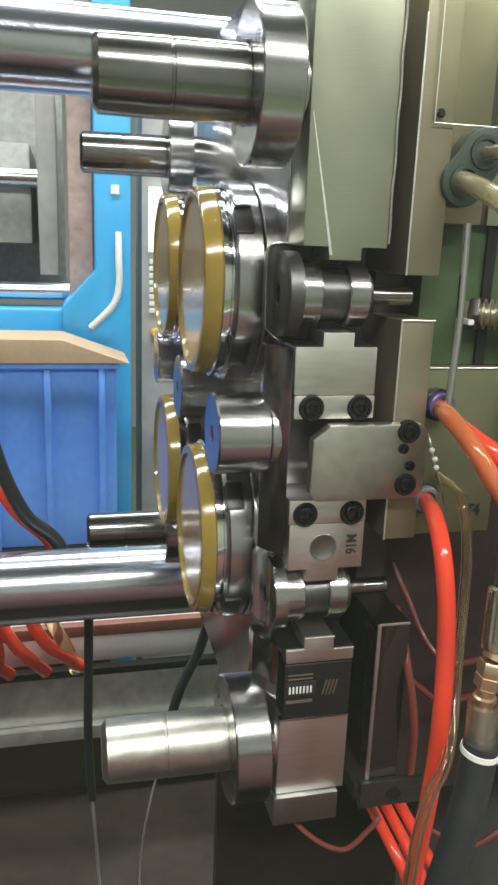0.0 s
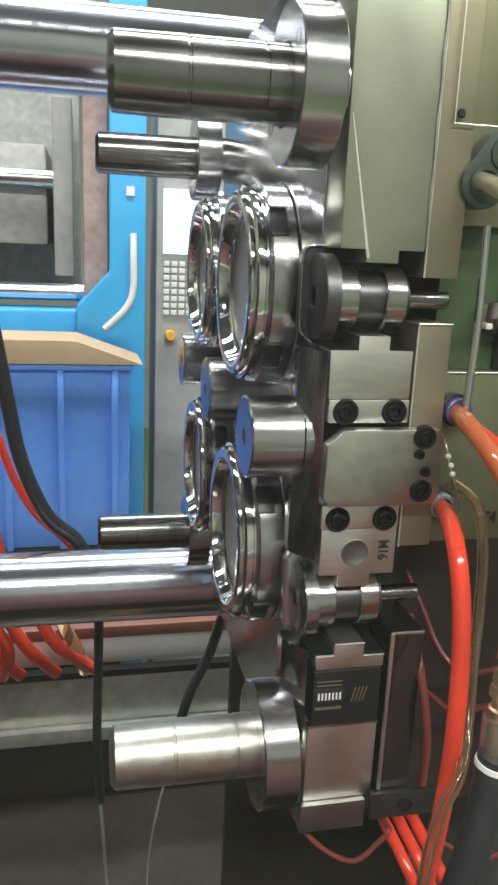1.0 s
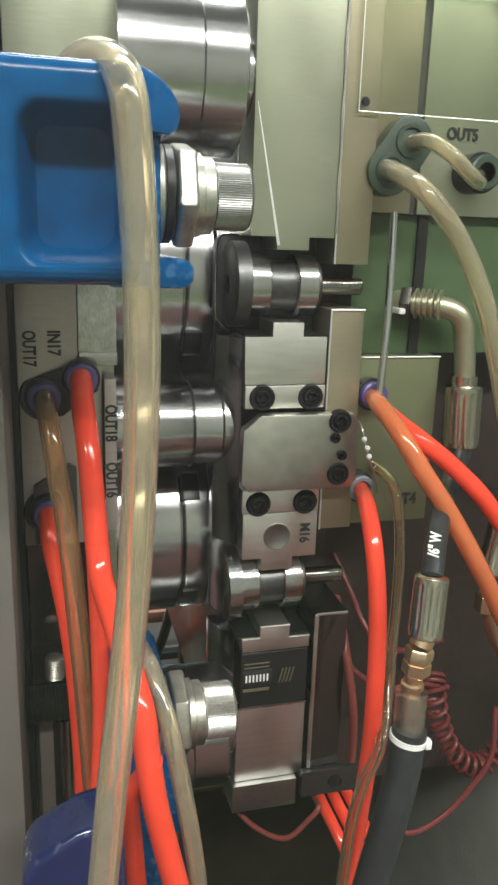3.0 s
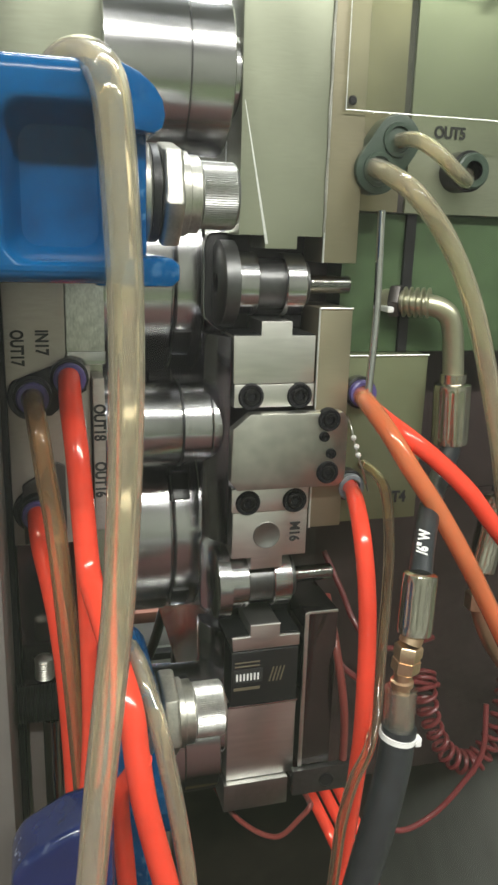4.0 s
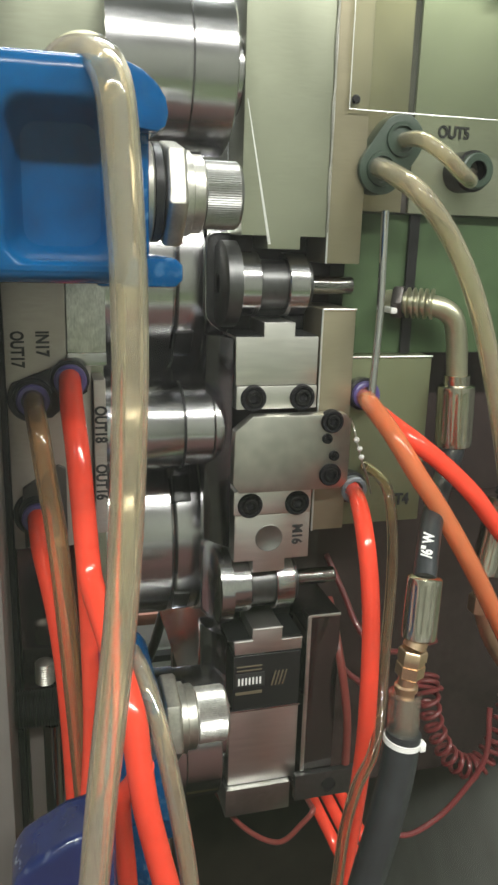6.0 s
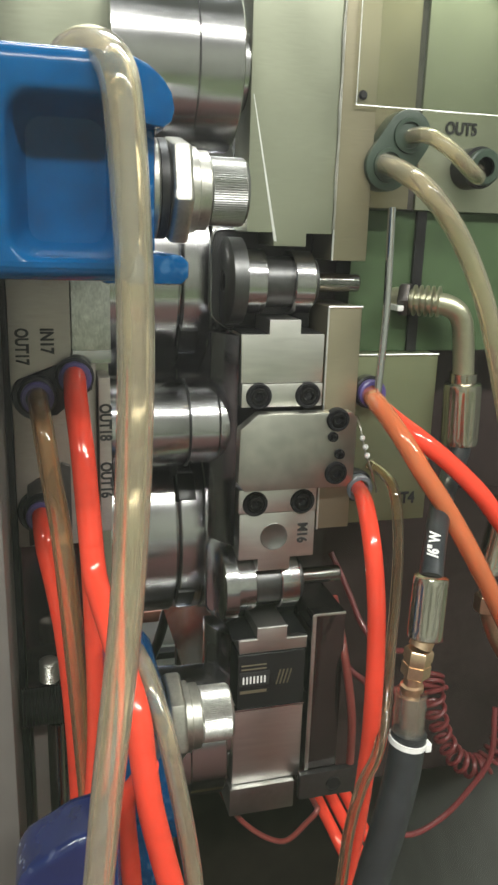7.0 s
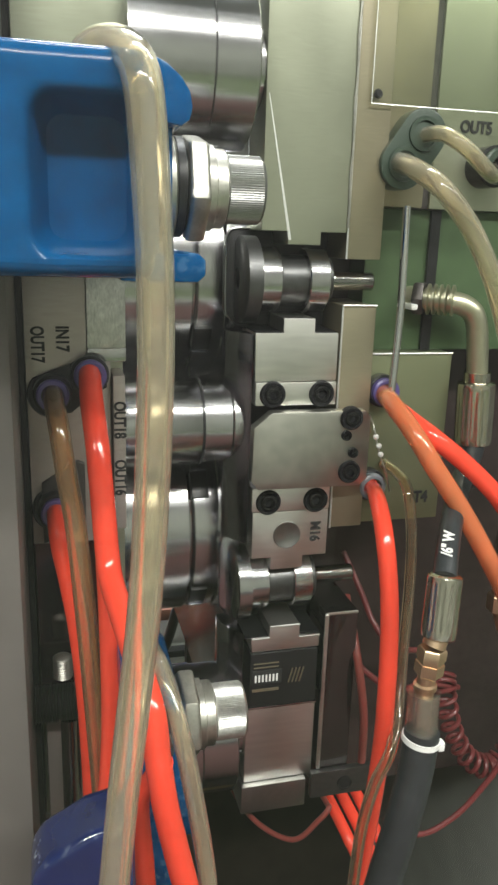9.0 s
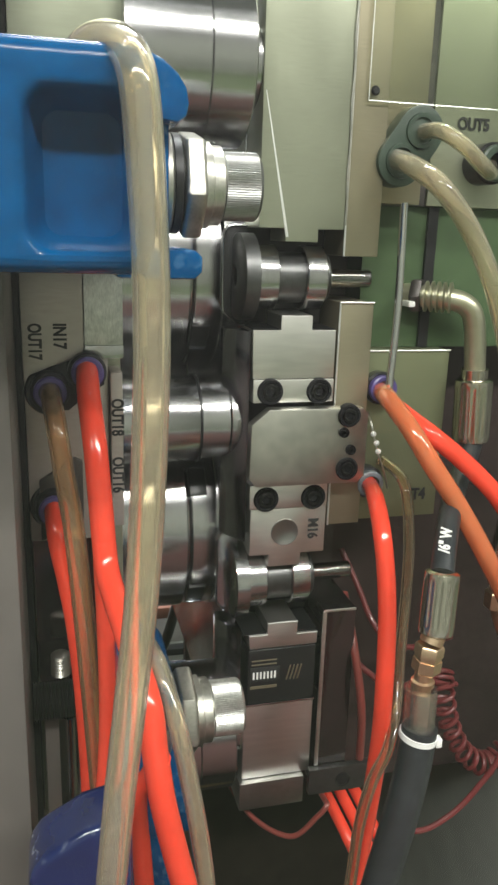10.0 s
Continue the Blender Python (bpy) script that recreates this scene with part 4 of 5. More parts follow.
def twin_fitting():
    """Two push-in sockets side by side in one slanting oblong body."""
    f = thing("twin_push_fitting", "dull green oblong twin push-in fitting", "fitting")
    (xa, za), (xb, zb), r = (0.0660, 1.3510), (0.0762, 1.3662), 0.0128
    lean = math.atan2(zb - za, xb - xa)
    rim = [(xb + r * math.cos(lean - math.pi / 2 + k * math.pi / 14), zb + r * math.sin(lean - math.pi / 2 + k * math.pi / 14)) for k in range(15)]
    rim += [(xa + r * math.cos(lean + math.pi / 2 + k * math.pi / 14), za + r * math.sin(lean + math.pi / 2 + k * math.pi / 14)) for k in range(15)]
    part("body", prism(rim, -0.001, 0.016, 0.0012), TEAL, f)
    for x, z in ((xa, za), (xb, zb)):
        part("socket_rim", lathe([(-0.0010, 0.0088), (-0.0022, 0.0086), (-0.0022, 0.0066), (-0.0006, 0.0062)], (x, 0, z), "y", 28), TEAL, f)
        part("socket_bore", lathe([(-0.0006, 0.0064), (-0.0005, 0.0)], (x, 0, z), "y", 28), BLACKED, f)
    return f


twin_fitting()
fitting(0.1225, 1.3530, TEAL, 0.010, 0.0110)


PIPE = mat("passivated_pipe", (0.50, 0.49, 0.36), 0.37, 0.9, vary=0.1, scale=40, rvary=0.04)


def fluted(points, r, flutes=12, depth=0.06):
    """A crimped ferrule along a short path: a round bar with shallow flutes and rounded ends."""
    path = smooth_path(points, 6)
    a, b = path[0], path[-1]
    axis = (b - a).normalized()
    n = Vector((0, 1, 0)) - axis * axis.y
    n.normalize()
    q = axis.cross(n)
    bm = bmesh.new()
    rings = []
    long = (b - a).length
    seg = flutes * 6
    for s, f, groove in ((0, 0.80, 0), (0.001, 0.97, 0), (0.003, 1.0, 0), (0.005, 1.0, 1), (long - 0.006, 1.0, 1), (long - 0.004, 1.0, 0), (long - 0.001, 0.97, 0), (long, 0.80, 0)):
        ringv = []
        for k in range(seg):
            t = 2 * math.pi * k / seg
            rr = r * f * (1 - groove * depth * (0.5 + 0.5 * math.cos(flutes * t)) ** 3)
            ringv.append(bm.verts.new(a + axis * s + rr * (n * math.cos(t) + q * math.sin(t))))
        rings.append(ringv)
    for p, o in zip(rings, rings[1:]):
        for k in range(seg):
            bm.faces.new((p[k], p[(k + 1) % seg], o[(k + 1) % seg], o[k]))
    bm.faces.new(rings[0])
    bm.faces.new(rings[-1][::-1])
    return bm


def elbow_pipe():
    e = thing("elbow_pipe", "steel elbow pipe with a threaded nut and a crimped ferrule", "pipe")
    part("bend", hose([(0.0870, 0.026, 1.2815), (0.0940, 0.018, 1.2808), (0.1060, 0.009, 1.2800), (0.1150, 0.006, 1.2772), (0.1205, 0.005, 1.2710), (0.1236, 0.005, 1.2570), (0.1262, 0.005, 1.2313)], 0.0062), PIPE, e)
    part("ferrule", fluted([(0.1258, 0.005, 1.2345), (0.1264, 0.005, 1.2150), (0.1275, 0.005, 1.1965)], 0.0112), FERRULE, e, "bright crimped ferrule")
    part("ferrule_neck", hose([(0.1256, 0.005, 1.2400), (0.1258, 0.005, 1.2340)], 0.0080), FERRULE, e)
    turn = pose(0, 0, 0, 0, 0, -38)
    for k in range(5):
        part("thread_ring", lathe([(0.0, 0.0060), (0.0007, 0.0088), (0.0016, 0.0088), (0.0023, 0.0060)], (0.0952 + 0.0027 * k, 0.0172 - 0.0021 * k, 1.2806), "x", 28, turn=turn), PIPE, e)
    part("hexagon_nut", lathe([(0, 0.004), (0, 0.0094), (0.001, 0.0102), (0.0050, 0.0102), (0.0060, 0.0094), (0.0060, 0.004)], (0.0895, 0.0215, 1.2808), "x", 6, turn=turn), DARKSTEEL, e)
    part("tie_head", box(0.0825, 0.0868, 0.010, 0.0225, 1.2748, 1.2782, 0.0012), WHITE, e, "white cable tie head")


elbow_pipe()
# mirror-bright bar added in place of an upright light's reflection; no rod stands here
tagged(finish("upright_reflection", hose([(0.0672, -0.0060, 1.3302), (0.0684, -0.0060, 1.2778), (0.0668, -0.0060, 1.2289)], 0.0022), MIRROR), "thin bright bar standing in for a reflection before the green recess", "rod")


def spring_hose(points, r, size, turns):
    """Coiled air hose: a thin tube wound round a hanging curve."""
    path = smooth_path(points, 40)
    n = Vector((0, 1, 0.05))
    out = []
    for i, p in enumerate(path):
        t = (path[min(i + 1, len(path) - 1)] - path[max(i - 1, 0)]).normalized()
        n = (n - t * n.dot(t)).normalized()
        a = 2 * math.pi * turns * i / len(path)
        wide = size * (1 + 0.12 * math.sin(i * 0.05))
        out.append(p + wide * (n * math.cos(a) + t.cross(n) * math.sin(a)))
    return hose(out, r, 8, 1)


tagged(finish("coiled_hose", spring_hose([(0.1407, 0.03, 1.0244), (0.1375, 0.022, 1.0142), (0.1439, 0.018, 0.9889), (0.1583, 0.016, 0.9635), (0.1775, 0.016, 0.9536), (0.1923, 0.018, 0.9672), (0.202, 0.022, 0.9911), (0.2118, 0.03, 1.0103)], 0.0017, 0.0068, 21), DUSKRED), "dusky red coiled air hose sagging in the recess", "hose", "coiled air hoses")
for pts in ([(0.0400, 0.050, 1.0950), (0.0640, 0.030, 1.0760), (0.0680, 0.015, 1.0520), (0.0777, 0.010, 1.0412), (0.0945, 0.010, 1.0287), (0.1200, 0.020, 1.0250), (0.1500, 0.025, 1.0150)],
            [(0.0700, 0.055, 1.1100), (0.0789, 0.040, 1.0861), (0.0839, 0.030, 1.0701), (0.0925, 0.020, 1.0582), (0.1150, 0.025, 1.0480), (0.1450, 0.030, 1.0500)],
            [(0.0950, 0.010, 0.9300), (0.1161, 0.0, 0.9211), (0.1408, 0.0, 0.9294), (0.1601, 0.0, 0.9491), (0.1743, 0.0, 0.9740), (0.1800, 0.010, 1.0050)]):
    tagged(finish("air_hose", hose(pts, 0.0020, 10), DUSKRED), "thin dusky red air hose hanging in the recess", "hose", "thin air hoses")
tagged(finish("air_hose", hose([(0.064, 0.030, 1.090), (0.060, 0.000, 1.070), (0.064, -0.010, 1.030), (0.070, 0.0, 0.980)], 0.0026), DARKRED), "thin reddish air hose beside the red one", "hose", "thin air hoses")


# beaded wire modelled here in place of a reflection in the guard window
lead = thing("reflected_lead", "thin lead with white beads standing in for a reflection beside the latch plate", "wire")
part("wire", hose([(0.0595, 0.004, 1.2163), (0.0589, -0.004, 1.2117), (0.0608, -0.006, 1.2024), (0.0636, -0.006, 1.194), (0.0679, -0.006, 1.1837), (0.0728, -0.002, 1.1719)], 0.0006, 8), ZINC, lead)
for p in [(0.0598, -0.006, 1.206), (0.0618, -0.0065, 1.2008), (0.0632, -0.0065, 1.1958)]:
    part("bead", lathe([(-0.0016, 0.0004), (-0.0011, 0.0013), (0.0, 0.0017), (0.0011, 0.0013), (0.0016, 0.0004)], p, "z", 12), WHITE, lead, "white bead")


def hydraulic_hose():
    h = thing("hydraulic_hose", "black hydraulic hose with brass fitting, sleeves and a white cable tie", "hose")
    up = part("upper_hose", hose([(0.1275, 0.005, 1.1990), (0.1288, 0.005, 1.1968), (0.1256, 0.0, 1.1931), (0.1127, -0.015, 1.1861), (0.0942, -0.04, 1.1804), (0.0808, -0.06, 1.1728), (0.0714, -0.075, 1.1643), (0.0662, -0.084, 1.1561)], 0.0058), RUBBER, h)
    part("ferrule", fluted([(0.0665, -0.0838, 1.1575), (0.0650, -0.0862, 1.1420), (0.0630, -0.0890, 1.1262)], 0.0086), FERRULE, h, "bright crimped ferrule")
    part("brass_collar", hose([(0.0628, -0.0890, 1.1275), (0.0606, -0.0898, 1.1225)], 0.0058), BRASS, h)
    d = pose(0.0598, -0.0900, 1.1150, 0, 5, 0)
    hexes = lathe([(-0.0080, 0), (-0.0080, 0.0062), (-0.0070, 0.0072), (-0.0012, 0.0072), (-0.0010, 0.0066), (0.0010, 0.0066), (0.0012, 0.0072), (0.0060, 0.0072), (0.0070, 0.0064), (0.0070, 0)], (0, 0, 0), "z", 6)
    bmesh.ops.transform(hexes, matrix=d, verts=hexes.verts)
    part("brass_nut", hexes, BRASS, h)
    part("brass_neck", hose([(0.0592, -0.0900, 1.1090), (0.0582, -0.0900, 1.1020), (0.0578, -0.0905, 1.0940)], 0.0046), BRASS, h)
    part("brass_bead", lathe([(-0.0022, 0.0042), (-0.0012, 0.0058), (0.0012, 0.0058), (0.0022, 0.0042)], (0.0582, -0.0900, 1.1010), "z", 24), BRASS, h)
    part("clear_cap", hose([(0.0580, -0.0905, 1.0985), (0.0576, -0.0912, 1.0940), (0.0560, -0.0945, 1.0730)], 0.0080, bore=0.0074), SLEEVE, h, "clear shrink sleeve")
    part("neck_hose", hose([(0.0577, -0.0908, 1.0960), (0.0562, -0.0945, 1.0720)], 0.0052), FERRULE, h)
    part("lower_hose", hose([(0.0566, -0.0945, 1.0790), (0.0558, -0.0950, 1.0720), (0.0532, -0.0970, 1.0543), (0.0468, -0.1000, 1.0273), (0.0394, -0.1000, 0.9908), (0.0302, -0.1000, 0.9364)], 0.0089, seg=28), RUBBER, h)
    tie = lathe([(-0.0014, 0.0086), (-0.0014, 0.0096), (0.0014, 0.0096), (0.0014, 0.0086), (-0.0014, 0.0086)], (0, 0, 0), "z", 32)
    bmesh.ops.transform(tie, matrix=pose(0.0560, -0.0948, 1.0745, 0, 8, 0), verts=tie.verts)
    part("cable_tie", tie, WHITE, h, "white cable tie")
    part("tie_head", box(0.0636, 0.0670, -0.1000, -0.0955, 1.0690, 1.0740, 0.0008), WHITE, h)
    along = Vector((0.0146, 0.0240, 0.0167)).normalized()
    face = Vector((-0.188, -0.318, 0.150))
    face = (face - along * face.dot(along)).normalized()
    side = face.cross(along)
    spot = Vector((0.0722, -0.0738, 1.1650)) + face * 0.0060
    turn = Matrix((along, side, face)).transposed().to_4x4()
    writing("print", '/6" W', Matrix.Translation(spot) @ turn, 0.0074, WHITE, up)


hydraulic_hose()


def second_coupling():
    c = thing("hose_coupling", "brass hose coupling with a crimped ferrule in the recess", "coupling")
    part("hose", hose([(0.183, 0.01, 1.2035), (0.1728, 0.005, 1.1795), (0.1637, 0.0, 1.1648)], 0.0058), RUBBER, c)
    part("ferrule", fluted([(0.1632, 0.0, 1.163), (0.1577, -0.003, 1.14), (0.1517, -0.006, 1.1149)], 0.0090), FERRULE, c, "bright crimped ferrule")
    part("brass_neck", hose([(0.1508, -0.006, 1.1092), (0.1524, -0.006, 1.0953), (0.1566, -0.006, 1.0809), (0.1675, -0.003, 1.0616), (0.1863, 0.0, 1.0364)], 0.0050), BRASS, c)
    part("brass_nut", lathe([(-0.0060, 0.004), (-0.0060, 0.0070), (-0.0050, 0.0080), (0.0050, 0.0080), (0.0060, 0.0070), (0.0060, 0.004)], (0.1524, -0.006, 1.0953), "z", 6), BRASS, c)


second_coupling()

# clear cover sheet on the upper plates
GLASS = bpy.data.materials.new("clear_sheet")
GLASS.use_nodes = True
_nt = GLASS.node_tree
_nt.nodes.clear()
_out = _nt.nodes.new("ShaderNodeOutputMaterial")
_mix = _nt.nodes.new("ShaderNodeMixShader")
_tr = _nt.nodes.new("ShaderNodeBsdfTransparent")
_tr.inputs[0].default_value = (0.93, 0.95, 0.90, 1)
_gl = _nt.nodes.new("ShaderNodeBsdfGlossy")
_gl.inputs["Roughness"].default_value = 0.06
_mix.inputs[0].default_value = 0.09
_nt.links.new(_tr.outputs[0], _mix.inputs[1])
_nt.links.new(_gl.outputs[0], _mix.inputs[2])
_nt.links.new(_mix.outputs[0], _out.inputs[0])
cover = thing("clear_cover", "clear plastic cover sheet screwed over the upper mould plates", "cover")
sheet = part("sheet", box(0.0460, 0.2400, 0.0000, 0.0025, 1.3790, 1.4560, 0.0004), GLASS, cover)
for a, b in (((0.0460, -0.0003, 1.3790), (0.2400, -0.0003, 1.3790)), ((0.0460, -0.0003, 1.3790), (0.0460, -0.0003, 1.4560)), ((0.0460, -0.0003, 1.4555), (0.2400, -0.0003, 1.4555))):
    part("sheet_edge", hose([a, b], 0.0003, 8, 2), BRIGHT, cover, "bright cut edge of the sheet")
for x, z in ((0.0495, 1.3838), (0.1390, 1.3838), (0.0495, 1.4440)):
    part("cover_screw", lathe([(-0.0012, 0.0), (-0.0012, 0.0016), (0.0, 0.0024)], (x, 0, z), "y", 20), BLACKED, cover)
for x in (0.0500, 0.1400, 0.2300):
    part("spacer", lathe([(0.0025, 0.003), (0.0100, 0.003)], (x, 0, 1.4500), "y", 16), ZINC, cover)

# guard window between the camera and the mould
PANE = GLASS.copy()
PANE.name = "guard_glass"
PANE.node_tree.nodes["Mix Shader"].inputs[0].default_value = 0.012
PANE.node_tree.nodes["Transparent BSDF"].inputs[0].default_value = (0.97, 0.985, 0.95, 1)
PANE.node_tree.nodes["Glossy BSDF"].inputs["Roughness"].default_value = 0.12
# patchy diffuse share stands in for the reflected haze over the scuffed pane
_haze = PANE.node_tree.nodes.new("ShaderNodeBsdfDiffuse")
_haze.inputs[0].default_value = (0.8, 0.82, 0.76, 1)
_smear = PANE.node_tree.nodes.new("ShaderNodeTexNoise")
_smear.inputs["Scale"].default_value, _smear.inputs["Detail"].default_value = 9.0, 3
_amount = PANE.node_tree.nodes.new("ShaderNodeMapRange")
_amount.inputs["From Min"].default_value, _amount.inputs["From Max"].default_value = 0.3, 0.7
_amount.inputs["To Min"].default_value, _amount.inputs["To Max"].default_value = 0.0005, 0.004
_veil = PANE.node_tree.nodes.new("ShaderNodeMixShader")
PANE.node_tree.links.new(_smear.outputs["Fac"], _amount.inputs["Value"])
PANE.node_tree.links.new(_amount.outputs[0], _veil.inputs[0])
PANE.node_tree.links.new(PANE.node_tree.nodes["Mix Shader"].outputs[0], _veil.inputs[1])
PANE.node_tree.links.new(_haze.outputs[0], _veil.inputs[2])
PANE.node_tree.links.new(_veil.outputs[0], PANE.node_tree.nodes["Material Output"].inputs[0])
guard = thing("guard_window", "clear scuffed guard window with added haze over an unseen maroon panel", "guard window")
# panel below the view, added as a reflector for the lower blocks
part("lower_panel", box(-0.90, 0.60, -0.328, -0.306, 0.40, 1.03, 0.002), MAROON, guard, "unseen maroon panel added to redden reflections in the low steel")
pane = part("pane", box(-0.90, 0.60, -0.318, -0.314, 1.07, 1.95, 0), PANE, guard)
pane.visible_shadow = False
for b in ((-0.94, -0.90, 0.40, 1.99), (0.60, 0.64, 0.40, 1.99)):
    part("stile", box(b[0], b[1], -0.33, -0.30, b[2], b[3], 0.002), GREY, guard)
for b in ((-0.90, 0.60, 1.03, 1.07), (-0.90, 0.60, 1.95, 1.99)):
    part("rail", box(b[0], b[1], -0.33, -0.30, b[2], b[3], 0.002), GREY, guard)

# ---- machine frame ----
for y, z in ((0.42, 0.939), (0.42, 1.485)):
    tagged(finish("tie_bar", rod(-1.6, 0.30, 0.0402, (y, z), 0.002, 64), CHROME), "chromed round tie bar running through the platens", "tie bar", "tie bars")
fp = thing("fixed_platen", "grey painted fixed platen carrying the mould half", "platen")
part("slab", box(0.2600, 0.460, -0.10, 0.60, 0.0, 1.80, 0.004), PLATEN, fp)
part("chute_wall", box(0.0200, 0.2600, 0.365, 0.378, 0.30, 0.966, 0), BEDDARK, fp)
bed = thing("machine_bed", "dark brown machine bed with stained sheet apron and rails", "machine bed")
part("rail", box(-1.6, 0.26, 0.885, 0.905, 0.618, 0.640, 0.002), BROWN, bed, "red-brown painted rail")
part("tray", box(-1.6, 0.26, 0.900, 1.10, 0.560, 0.618, 0.002), WHITE, bed)
part("edge_bar", box(-1.6, 0.26, 0.870, 0.890, 0.548, 0.562, 0.002), BLACKED, bed)
part("apron", box(-1.6, 0.26, 0.880, 0.900, 0.440, 0.548, 0.002), SHEET, bed, "stained bright sheet")
part("lower_lip", box(-1.6, 0.26, 0.860, 0.900, 0.425, 0.452, 0.003), SHEET, bed)
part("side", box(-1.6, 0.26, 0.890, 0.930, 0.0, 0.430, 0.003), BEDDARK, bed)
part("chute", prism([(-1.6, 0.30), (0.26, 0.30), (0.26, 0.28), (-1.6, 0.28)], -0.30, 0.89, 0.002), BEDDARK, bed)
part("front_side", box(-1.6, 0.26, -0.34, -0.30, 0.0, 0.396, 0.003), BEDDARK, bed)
# thin grey lines below the black cables carry the cables' highlight
for name, label, pts, r, m in (
    ("drop_cable", "black cable hanging below the tie bar", [(-0.1226, 0.465, 0.9000), (-0.1236, 0.5, 0.7911), (-0.1258, 0.5, 0.6932), (-0.1236, 0.5, 0.6200), (-0.1221, 0.5, 0.5895)], 0.0058, RUBBER),
    ("cable_glint", "thin grey line for the glint on the lower run of a black cable", [(-0.1236, 0.5, 0.6200), (-0.1221, 0.5, 0.5895), (-0.1136, 0.5, 0.4400), (-0.1062, 0.5, 0.3000)], 0.0022, GREY),
    ("drop_cable", "black cable slanting down under the tie bar", [(0.0500, 0.465, 0.9000), (0.0337, 0.48, 0.8718), (0.0176, 0.5, 0.7959), (-0.0069, 0.5, 0.7401), (-0.0250, 0.5, 0.6700)], 0.0066, RUBBER),
    ("cable_glint", "thin grey line for the glint on the lower run of a slanting cable", [(-0.0200, 0.5, 0.6900), (-0.0330, 0.5, 0.6300), (-0.0560, 0.5, 0.5000), (-0.0640, 0.5, 0.3000)], 0.0016, GREY)):
    tagged(finish(name, hose(pts, r), m), label, "cable", "cables under the bars")
for k, (x0, x1, m) in enumerate(((-0.30, -0.26, RED), (-0.24, -0.20, RED), (-0.19, -0.13, RED), (-0.16, -0.15, AMBER), (-0.27, -0.29, RED))):
    tagged(finish("water_hose", hose([(x0 - 0.03, 0.84, 0.70), (x0, 0.84, 0.64), (0.5 * (x0 + x1) + 0.01, 0.845, 0.600), (x1 + 0.01, 0.86, 0.57)], 0.011), m), "red hose lying over the bed rail", "hose", "hoses on the bed")

# ---- neighbouring machine, crate and panel ----
nb = thing("neighbour_machine", "cyan and grey injection machine with an open window", "machine")
part("column", prism([(-0.0760, 0.0), (0.0040, 0.0), (0.0040, 1.95), (-0.0760, 1.95), (-0.0760, 1.24), (-0.1500, 1.160), (-0.1500, 1.10), (-0.0760, 1.05)], 1.40, 1.55, 0.008), SKY_BLUE, nb, "cyan painted column")
part("sill", box(-1.4, -0.076, 1.44, 1.55, 0.9, 1.150, 0.008), SKY_BLUE, nb)
part("frame", box(-0.132, -0.078, 1.45, 1.52, 1.155, 1.95, 0.006), FADED, nb, "brown window frame")
part("clamp_block", box(-1.2, -0.215, 1.60, 1.95, 1.29, 1.52, 0.01), DULLSHEET, nb)
part("clamp_plate", box(-0.200, -0.155, 1.55, 1.95, 1.22, 1.62, 0.006), GREY, nb)
part("clamp_bar", lathe([(-1.2, 0.02), (-0.10, 0.02)], (0, 1.52, 1.185), "x", 24), CHROME, nb)
part("clamp_bar", lathe([(-1.2, 0.022), (-0.16, 0.022)], (0, 1.58, 1.44), "x", 24), TURNED, nb)
part("back_panel", box(-1.4, -0.14, 1.98, 2.0, 1.15, 1.95, 0), DULLSHEET, nb)
part("handle", hose([(-0.0255, 1.385, 1.325), (-0.0255, 1.375, 1.27), (-0.0255, 1.375, 1.21), (-0.0400, 1.375, 1.165), (-0.0880, 1.385, 1.115)], 0.0075), WHITE, nb, "white bent handle")
part("notice", box(-0.0400, -0.0220, 1.396, 1.400, 1.405, 1.425, 0), WHITE, nb)
cp = thing("control_panel", "grey control panel with a lit screen and keypad", "control panel")
part("housing", box(0.030, 0.30, 1.44, 1.60, 0.0, 1.60, 0.008), GREY, cp)
part("screen", box(0.046, 0.240, 1.432, 1.441, 1.284, 1.426, 0.001), SCREEN, cp, "bright white screen")
for i in range(8):
    for j in range(8):
        part("key_button", box(0.048 + i * 0.018, 0.061 + i * 0.018, 1.434, 1.441, 1.145 + j * 0.016, 1.156 + j * 0.016, 0.001), WHITE, cp)
part("knob", lathe([(1.44, 0.012), (1.415, 0.012), (1.412, 0.010), (1.412, 0)], (0.0640, 0, 1.0980), "y", 24), mat("amber_knob", (0.75, 0.42, 0.05), 0.4), cp, "amber round knob")
cr = thing("plastic_crate", "blue ribbed plastic crate on a stand with a cardboard flap", "crate")
part("body", box(-0.70, -0.042, 1.22, 1.36, 0.66, 1.050, 0.006), BIN, cr)
part("rim", box(-0.715, -0.036, 1.205, 1.37, 1.050, 1.062, 0.004), BIN, cr)
for k in range(6):
    part("rib", box(-0.080 - k * 0.11, -0.066 - k * 0.11, 1.205, 1.222, 0.66, 1.050, 0.003), BIN, cr)
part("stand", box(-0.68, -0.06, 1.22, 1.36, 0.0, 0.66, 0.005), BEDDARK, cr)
cb = thing("cardboard_flap", "brown cardboard sheet lying on the blue crate", "cardboard")
part("flap", prism([(-0.70, 1.0630), (-0.016, 1.0630), (-0.150, 1.110), (-0.70, 1.115)], 1.20, 1.36, 0.001), CARD, cb)


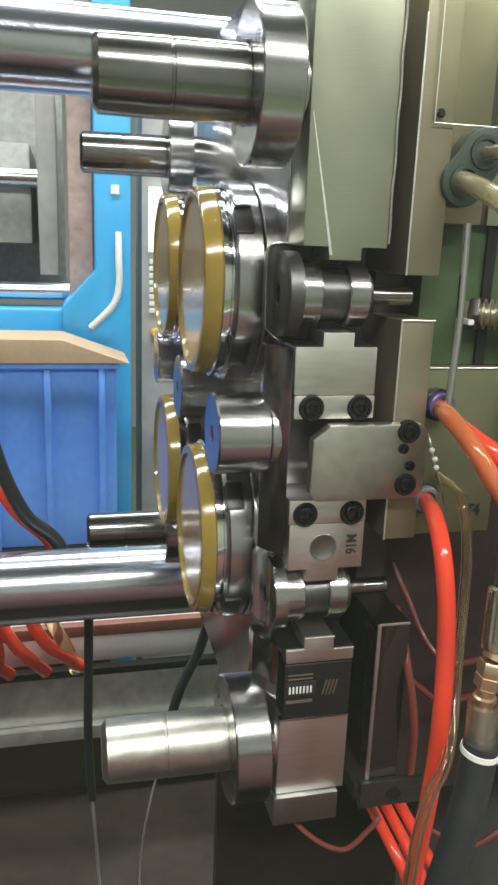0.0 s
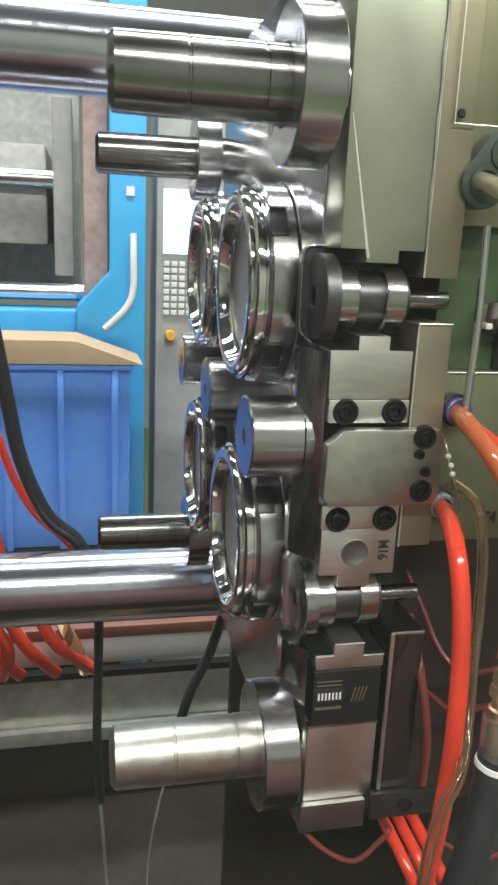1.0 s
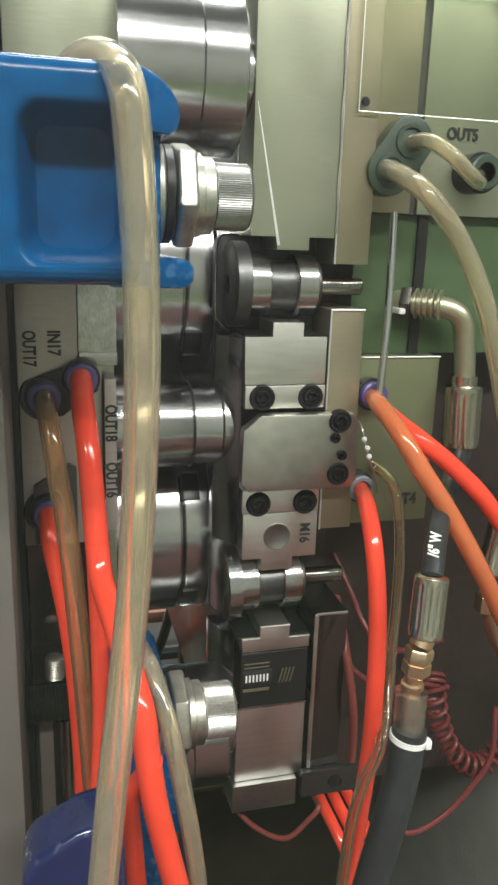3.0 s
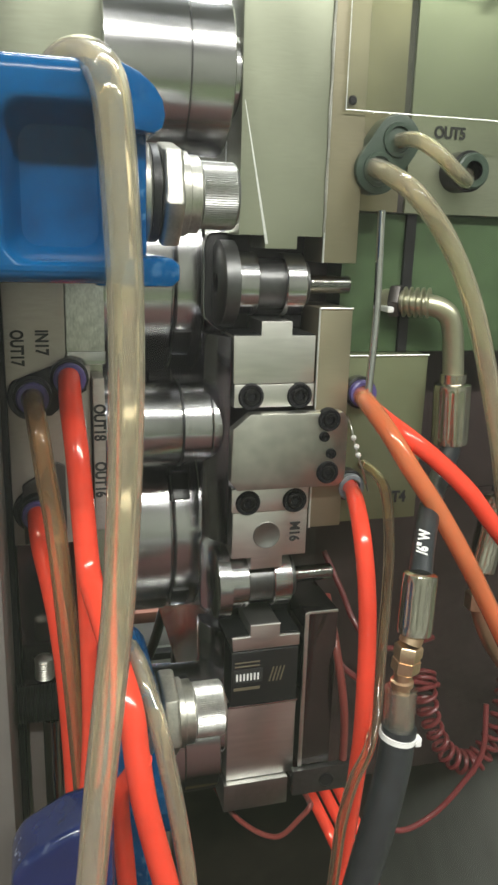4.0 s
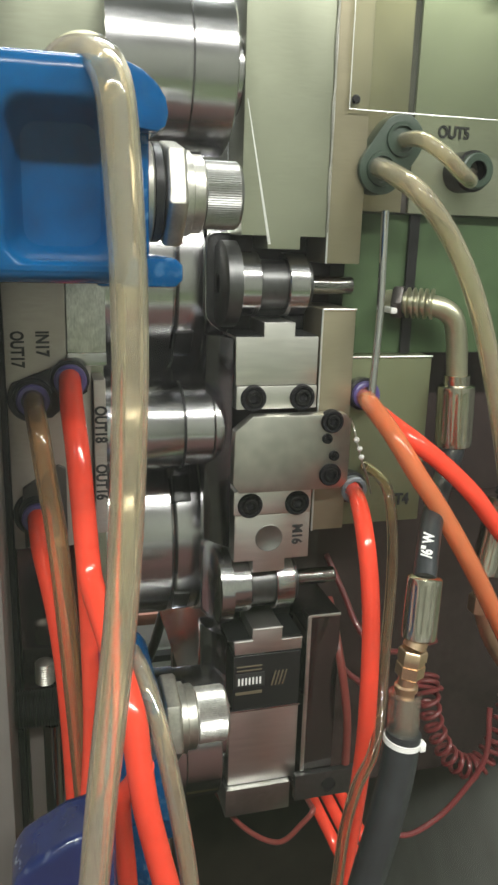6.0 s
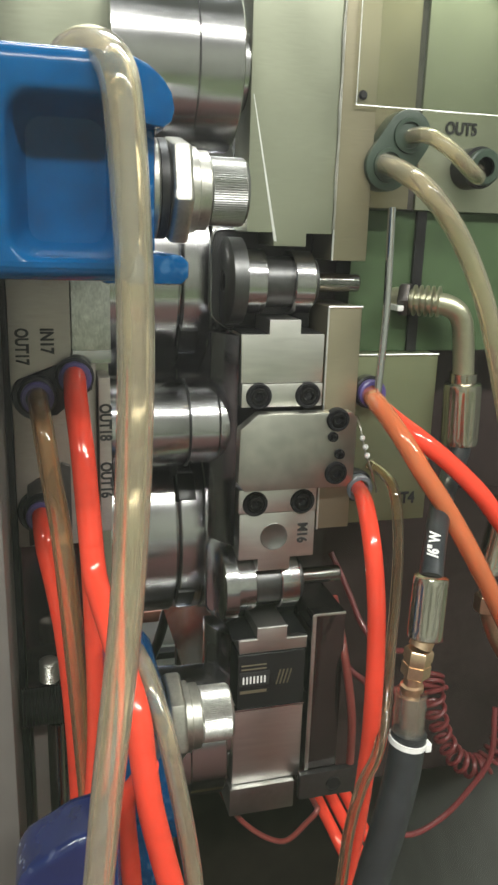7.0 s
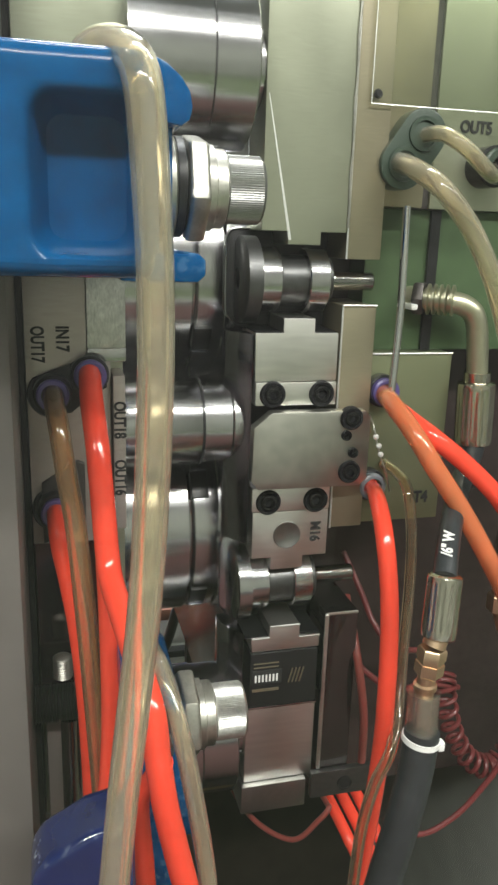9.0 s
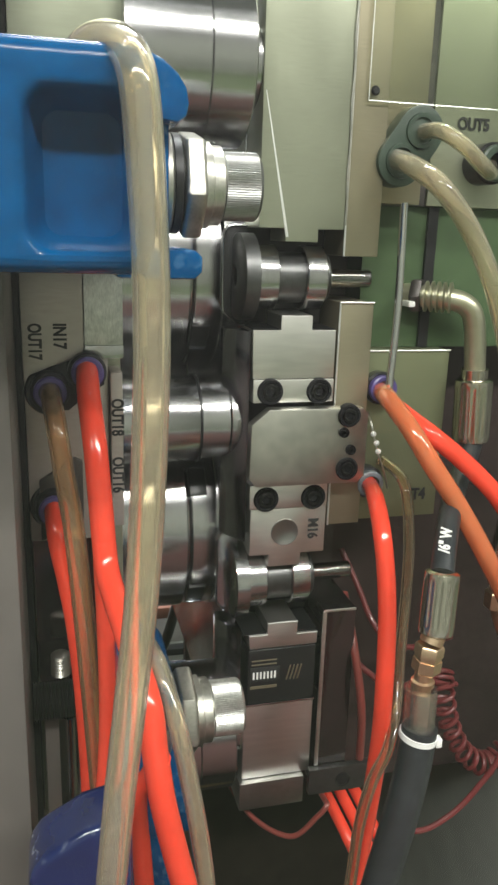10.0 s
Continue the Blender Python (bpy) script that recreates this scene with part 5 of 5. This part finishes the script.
# ---- mouldings that drop ----
def moulding():
    m = thing("moulded_dish", "translucent yellow moulded round dish falling from its core", "moulding", "moulded dishes")
    part("rim", lathe([(-0.0005, 0.0500), (-0.0040, 0.0506), (-0.0045, 0.0520), (-0.0036, 0.0560), (-0.0028, 0.0566), (0.0060, 0.0578), (0.0064, 0.0568), (-0.0005, 0.0556), (-0.0005, 0.0500)], (0, 0, 0), "x", 72), GOLD, m)
    part("base", lathe([(-0.0024, 0.0), (-0.0024, 0.0510), (-0.0010, 0.0510), (-0.0010, 0.0)], (0, 0, 0), "x", 72), PALEGOLD, m, "thin glossy base")
    return m


DISH = moulding()
DISHES = [DISH, copy_thing(DISH, pose(0, 0, 0)), copy_thing(DISH, pose(0, 0, 0)), copy_thing(DISH, pose(0, 0, 0))]
# seconds, x, y, z, lean, turn
FALLS = [
    [(0.0, -0.0605, 0.096, 1.2915, 0, 0), (0.1, -0.0625, 0.096, 1.2559, 0, 2), (0.2, -0.0640, 0.092, 1.2480, 5, 5), (0.3, -0.0670, 0.090, 1.1990, 10, 6), (0.4, -0.0690, 0.092, 1.0753, 0, 2), (0.5, -0.0620, 0.096, 0.8760, -5, -10), (0.7, -0.0600, 0.100, 0.420, -40, -10), (0.8, -0.0600, 0.10, 0.306, -90, -10), (10.0, -0.0600, 0.10, 0.306, -90, -10)],
    [(0.0, -0.0590, 0.096, 1.1270, 0, 0), (0.1, -0.0610, 0.096, 1.0956, 0, 0), (0.2, -0.0560, 0.096, 1.0531, -14, -8), (0.3, -0.0400, 0.096, 0.9608, -8, -9), (0.4, -0.0200, 0.096, 0.8191, -20, 12), (0.6, 0.0200, 0.096, 0.420, -60, 15), (0.7, 0.0700, 0.096, 0.306, -90, 15), (10.0, 0.0700, 0.096, 0.306, -90, 15)],
    [(0.0, -0.0605, 0.252, 1.2940, 0, 0), (0.1, -0.0620, 0.252, 1.2548, 0, 0), (0.2, -0.0650, 0.252, 1.2452, 8, 4), (0.3, -0.0690, 0.250, 1.2049, 14, -6), (0.4, -0.0720, 0.250, 1.0938, 4, 14), (0.5, -0.0760, 0.252, 0.9053, -5, 23), (0.7, -0.0800, 0.26, 0.450, -40, 10), (0.8, -0.0800, 0.27, 0.306, -90, 10), (10.0, -0.0800, 0.27, 0.306, -90, 10)],
    [(0.0, -0.0595, 0.252, 1.1294, 0, 0), (0.1, -0.0580, 0.252, 1.1094, 0, -2), (0.2, -0.0560, 0.252, 1.0436, -6, -8), (0.3, -0.0600, 0.252, 0.9016, -4, -6), (0.4, -0.0780, 0.260, 0.7122, -6, 10), (0.6, -0.1900, 0.30, 0.400, -50, 10), (0.7, -0.2200, 0.30, 0.306, -90, 10), (10.0, -0.2200, 0.30, 0.306, -90, 10)],
]
STRIP_ROWS = [(0.0, -0.0115), (0.6, -0.0115), (0.7, -0.0110), (0.8, -0.0058), (0.9, -0.0024), (1.0, -0.0004), (1.1, 0.0), (10.0, 0.0)]
SLIDE_ROWS = [(0.0, -0.262), (0.8, -0.258), (1.0, -0.250), (1.2, -0.236), (1.4, -0.212), (1.5, -0.190), (1.6, -0.160), (1.7, -0.122), (1.8, -0.082), (1.9, -0.050), (2.0, -0.0295), (2.1, -0.0195), (2.2, -0.0133), (2.3, -0.0081), (2.4, -0.0046), (2.5, -0.0019), (2.7, 0.0), (10.0, 0.0)]


def motions():
    walk(STRIPPER, [(t, pose(dx, 0, 0)) for t, dx in STRIP_ROWS])
    for ob in MOVING:
        walk(ob, [(t, pose(dx, 0, 0)) for t, dx in SLIDE_ROWS])
    for dish, rows in zip(DISHES, FALLS):
        walk(dish, [(t, pose(x, y, z, 0, lean, turn)) for t, x, y, z, lean, turn in rows])


motions()
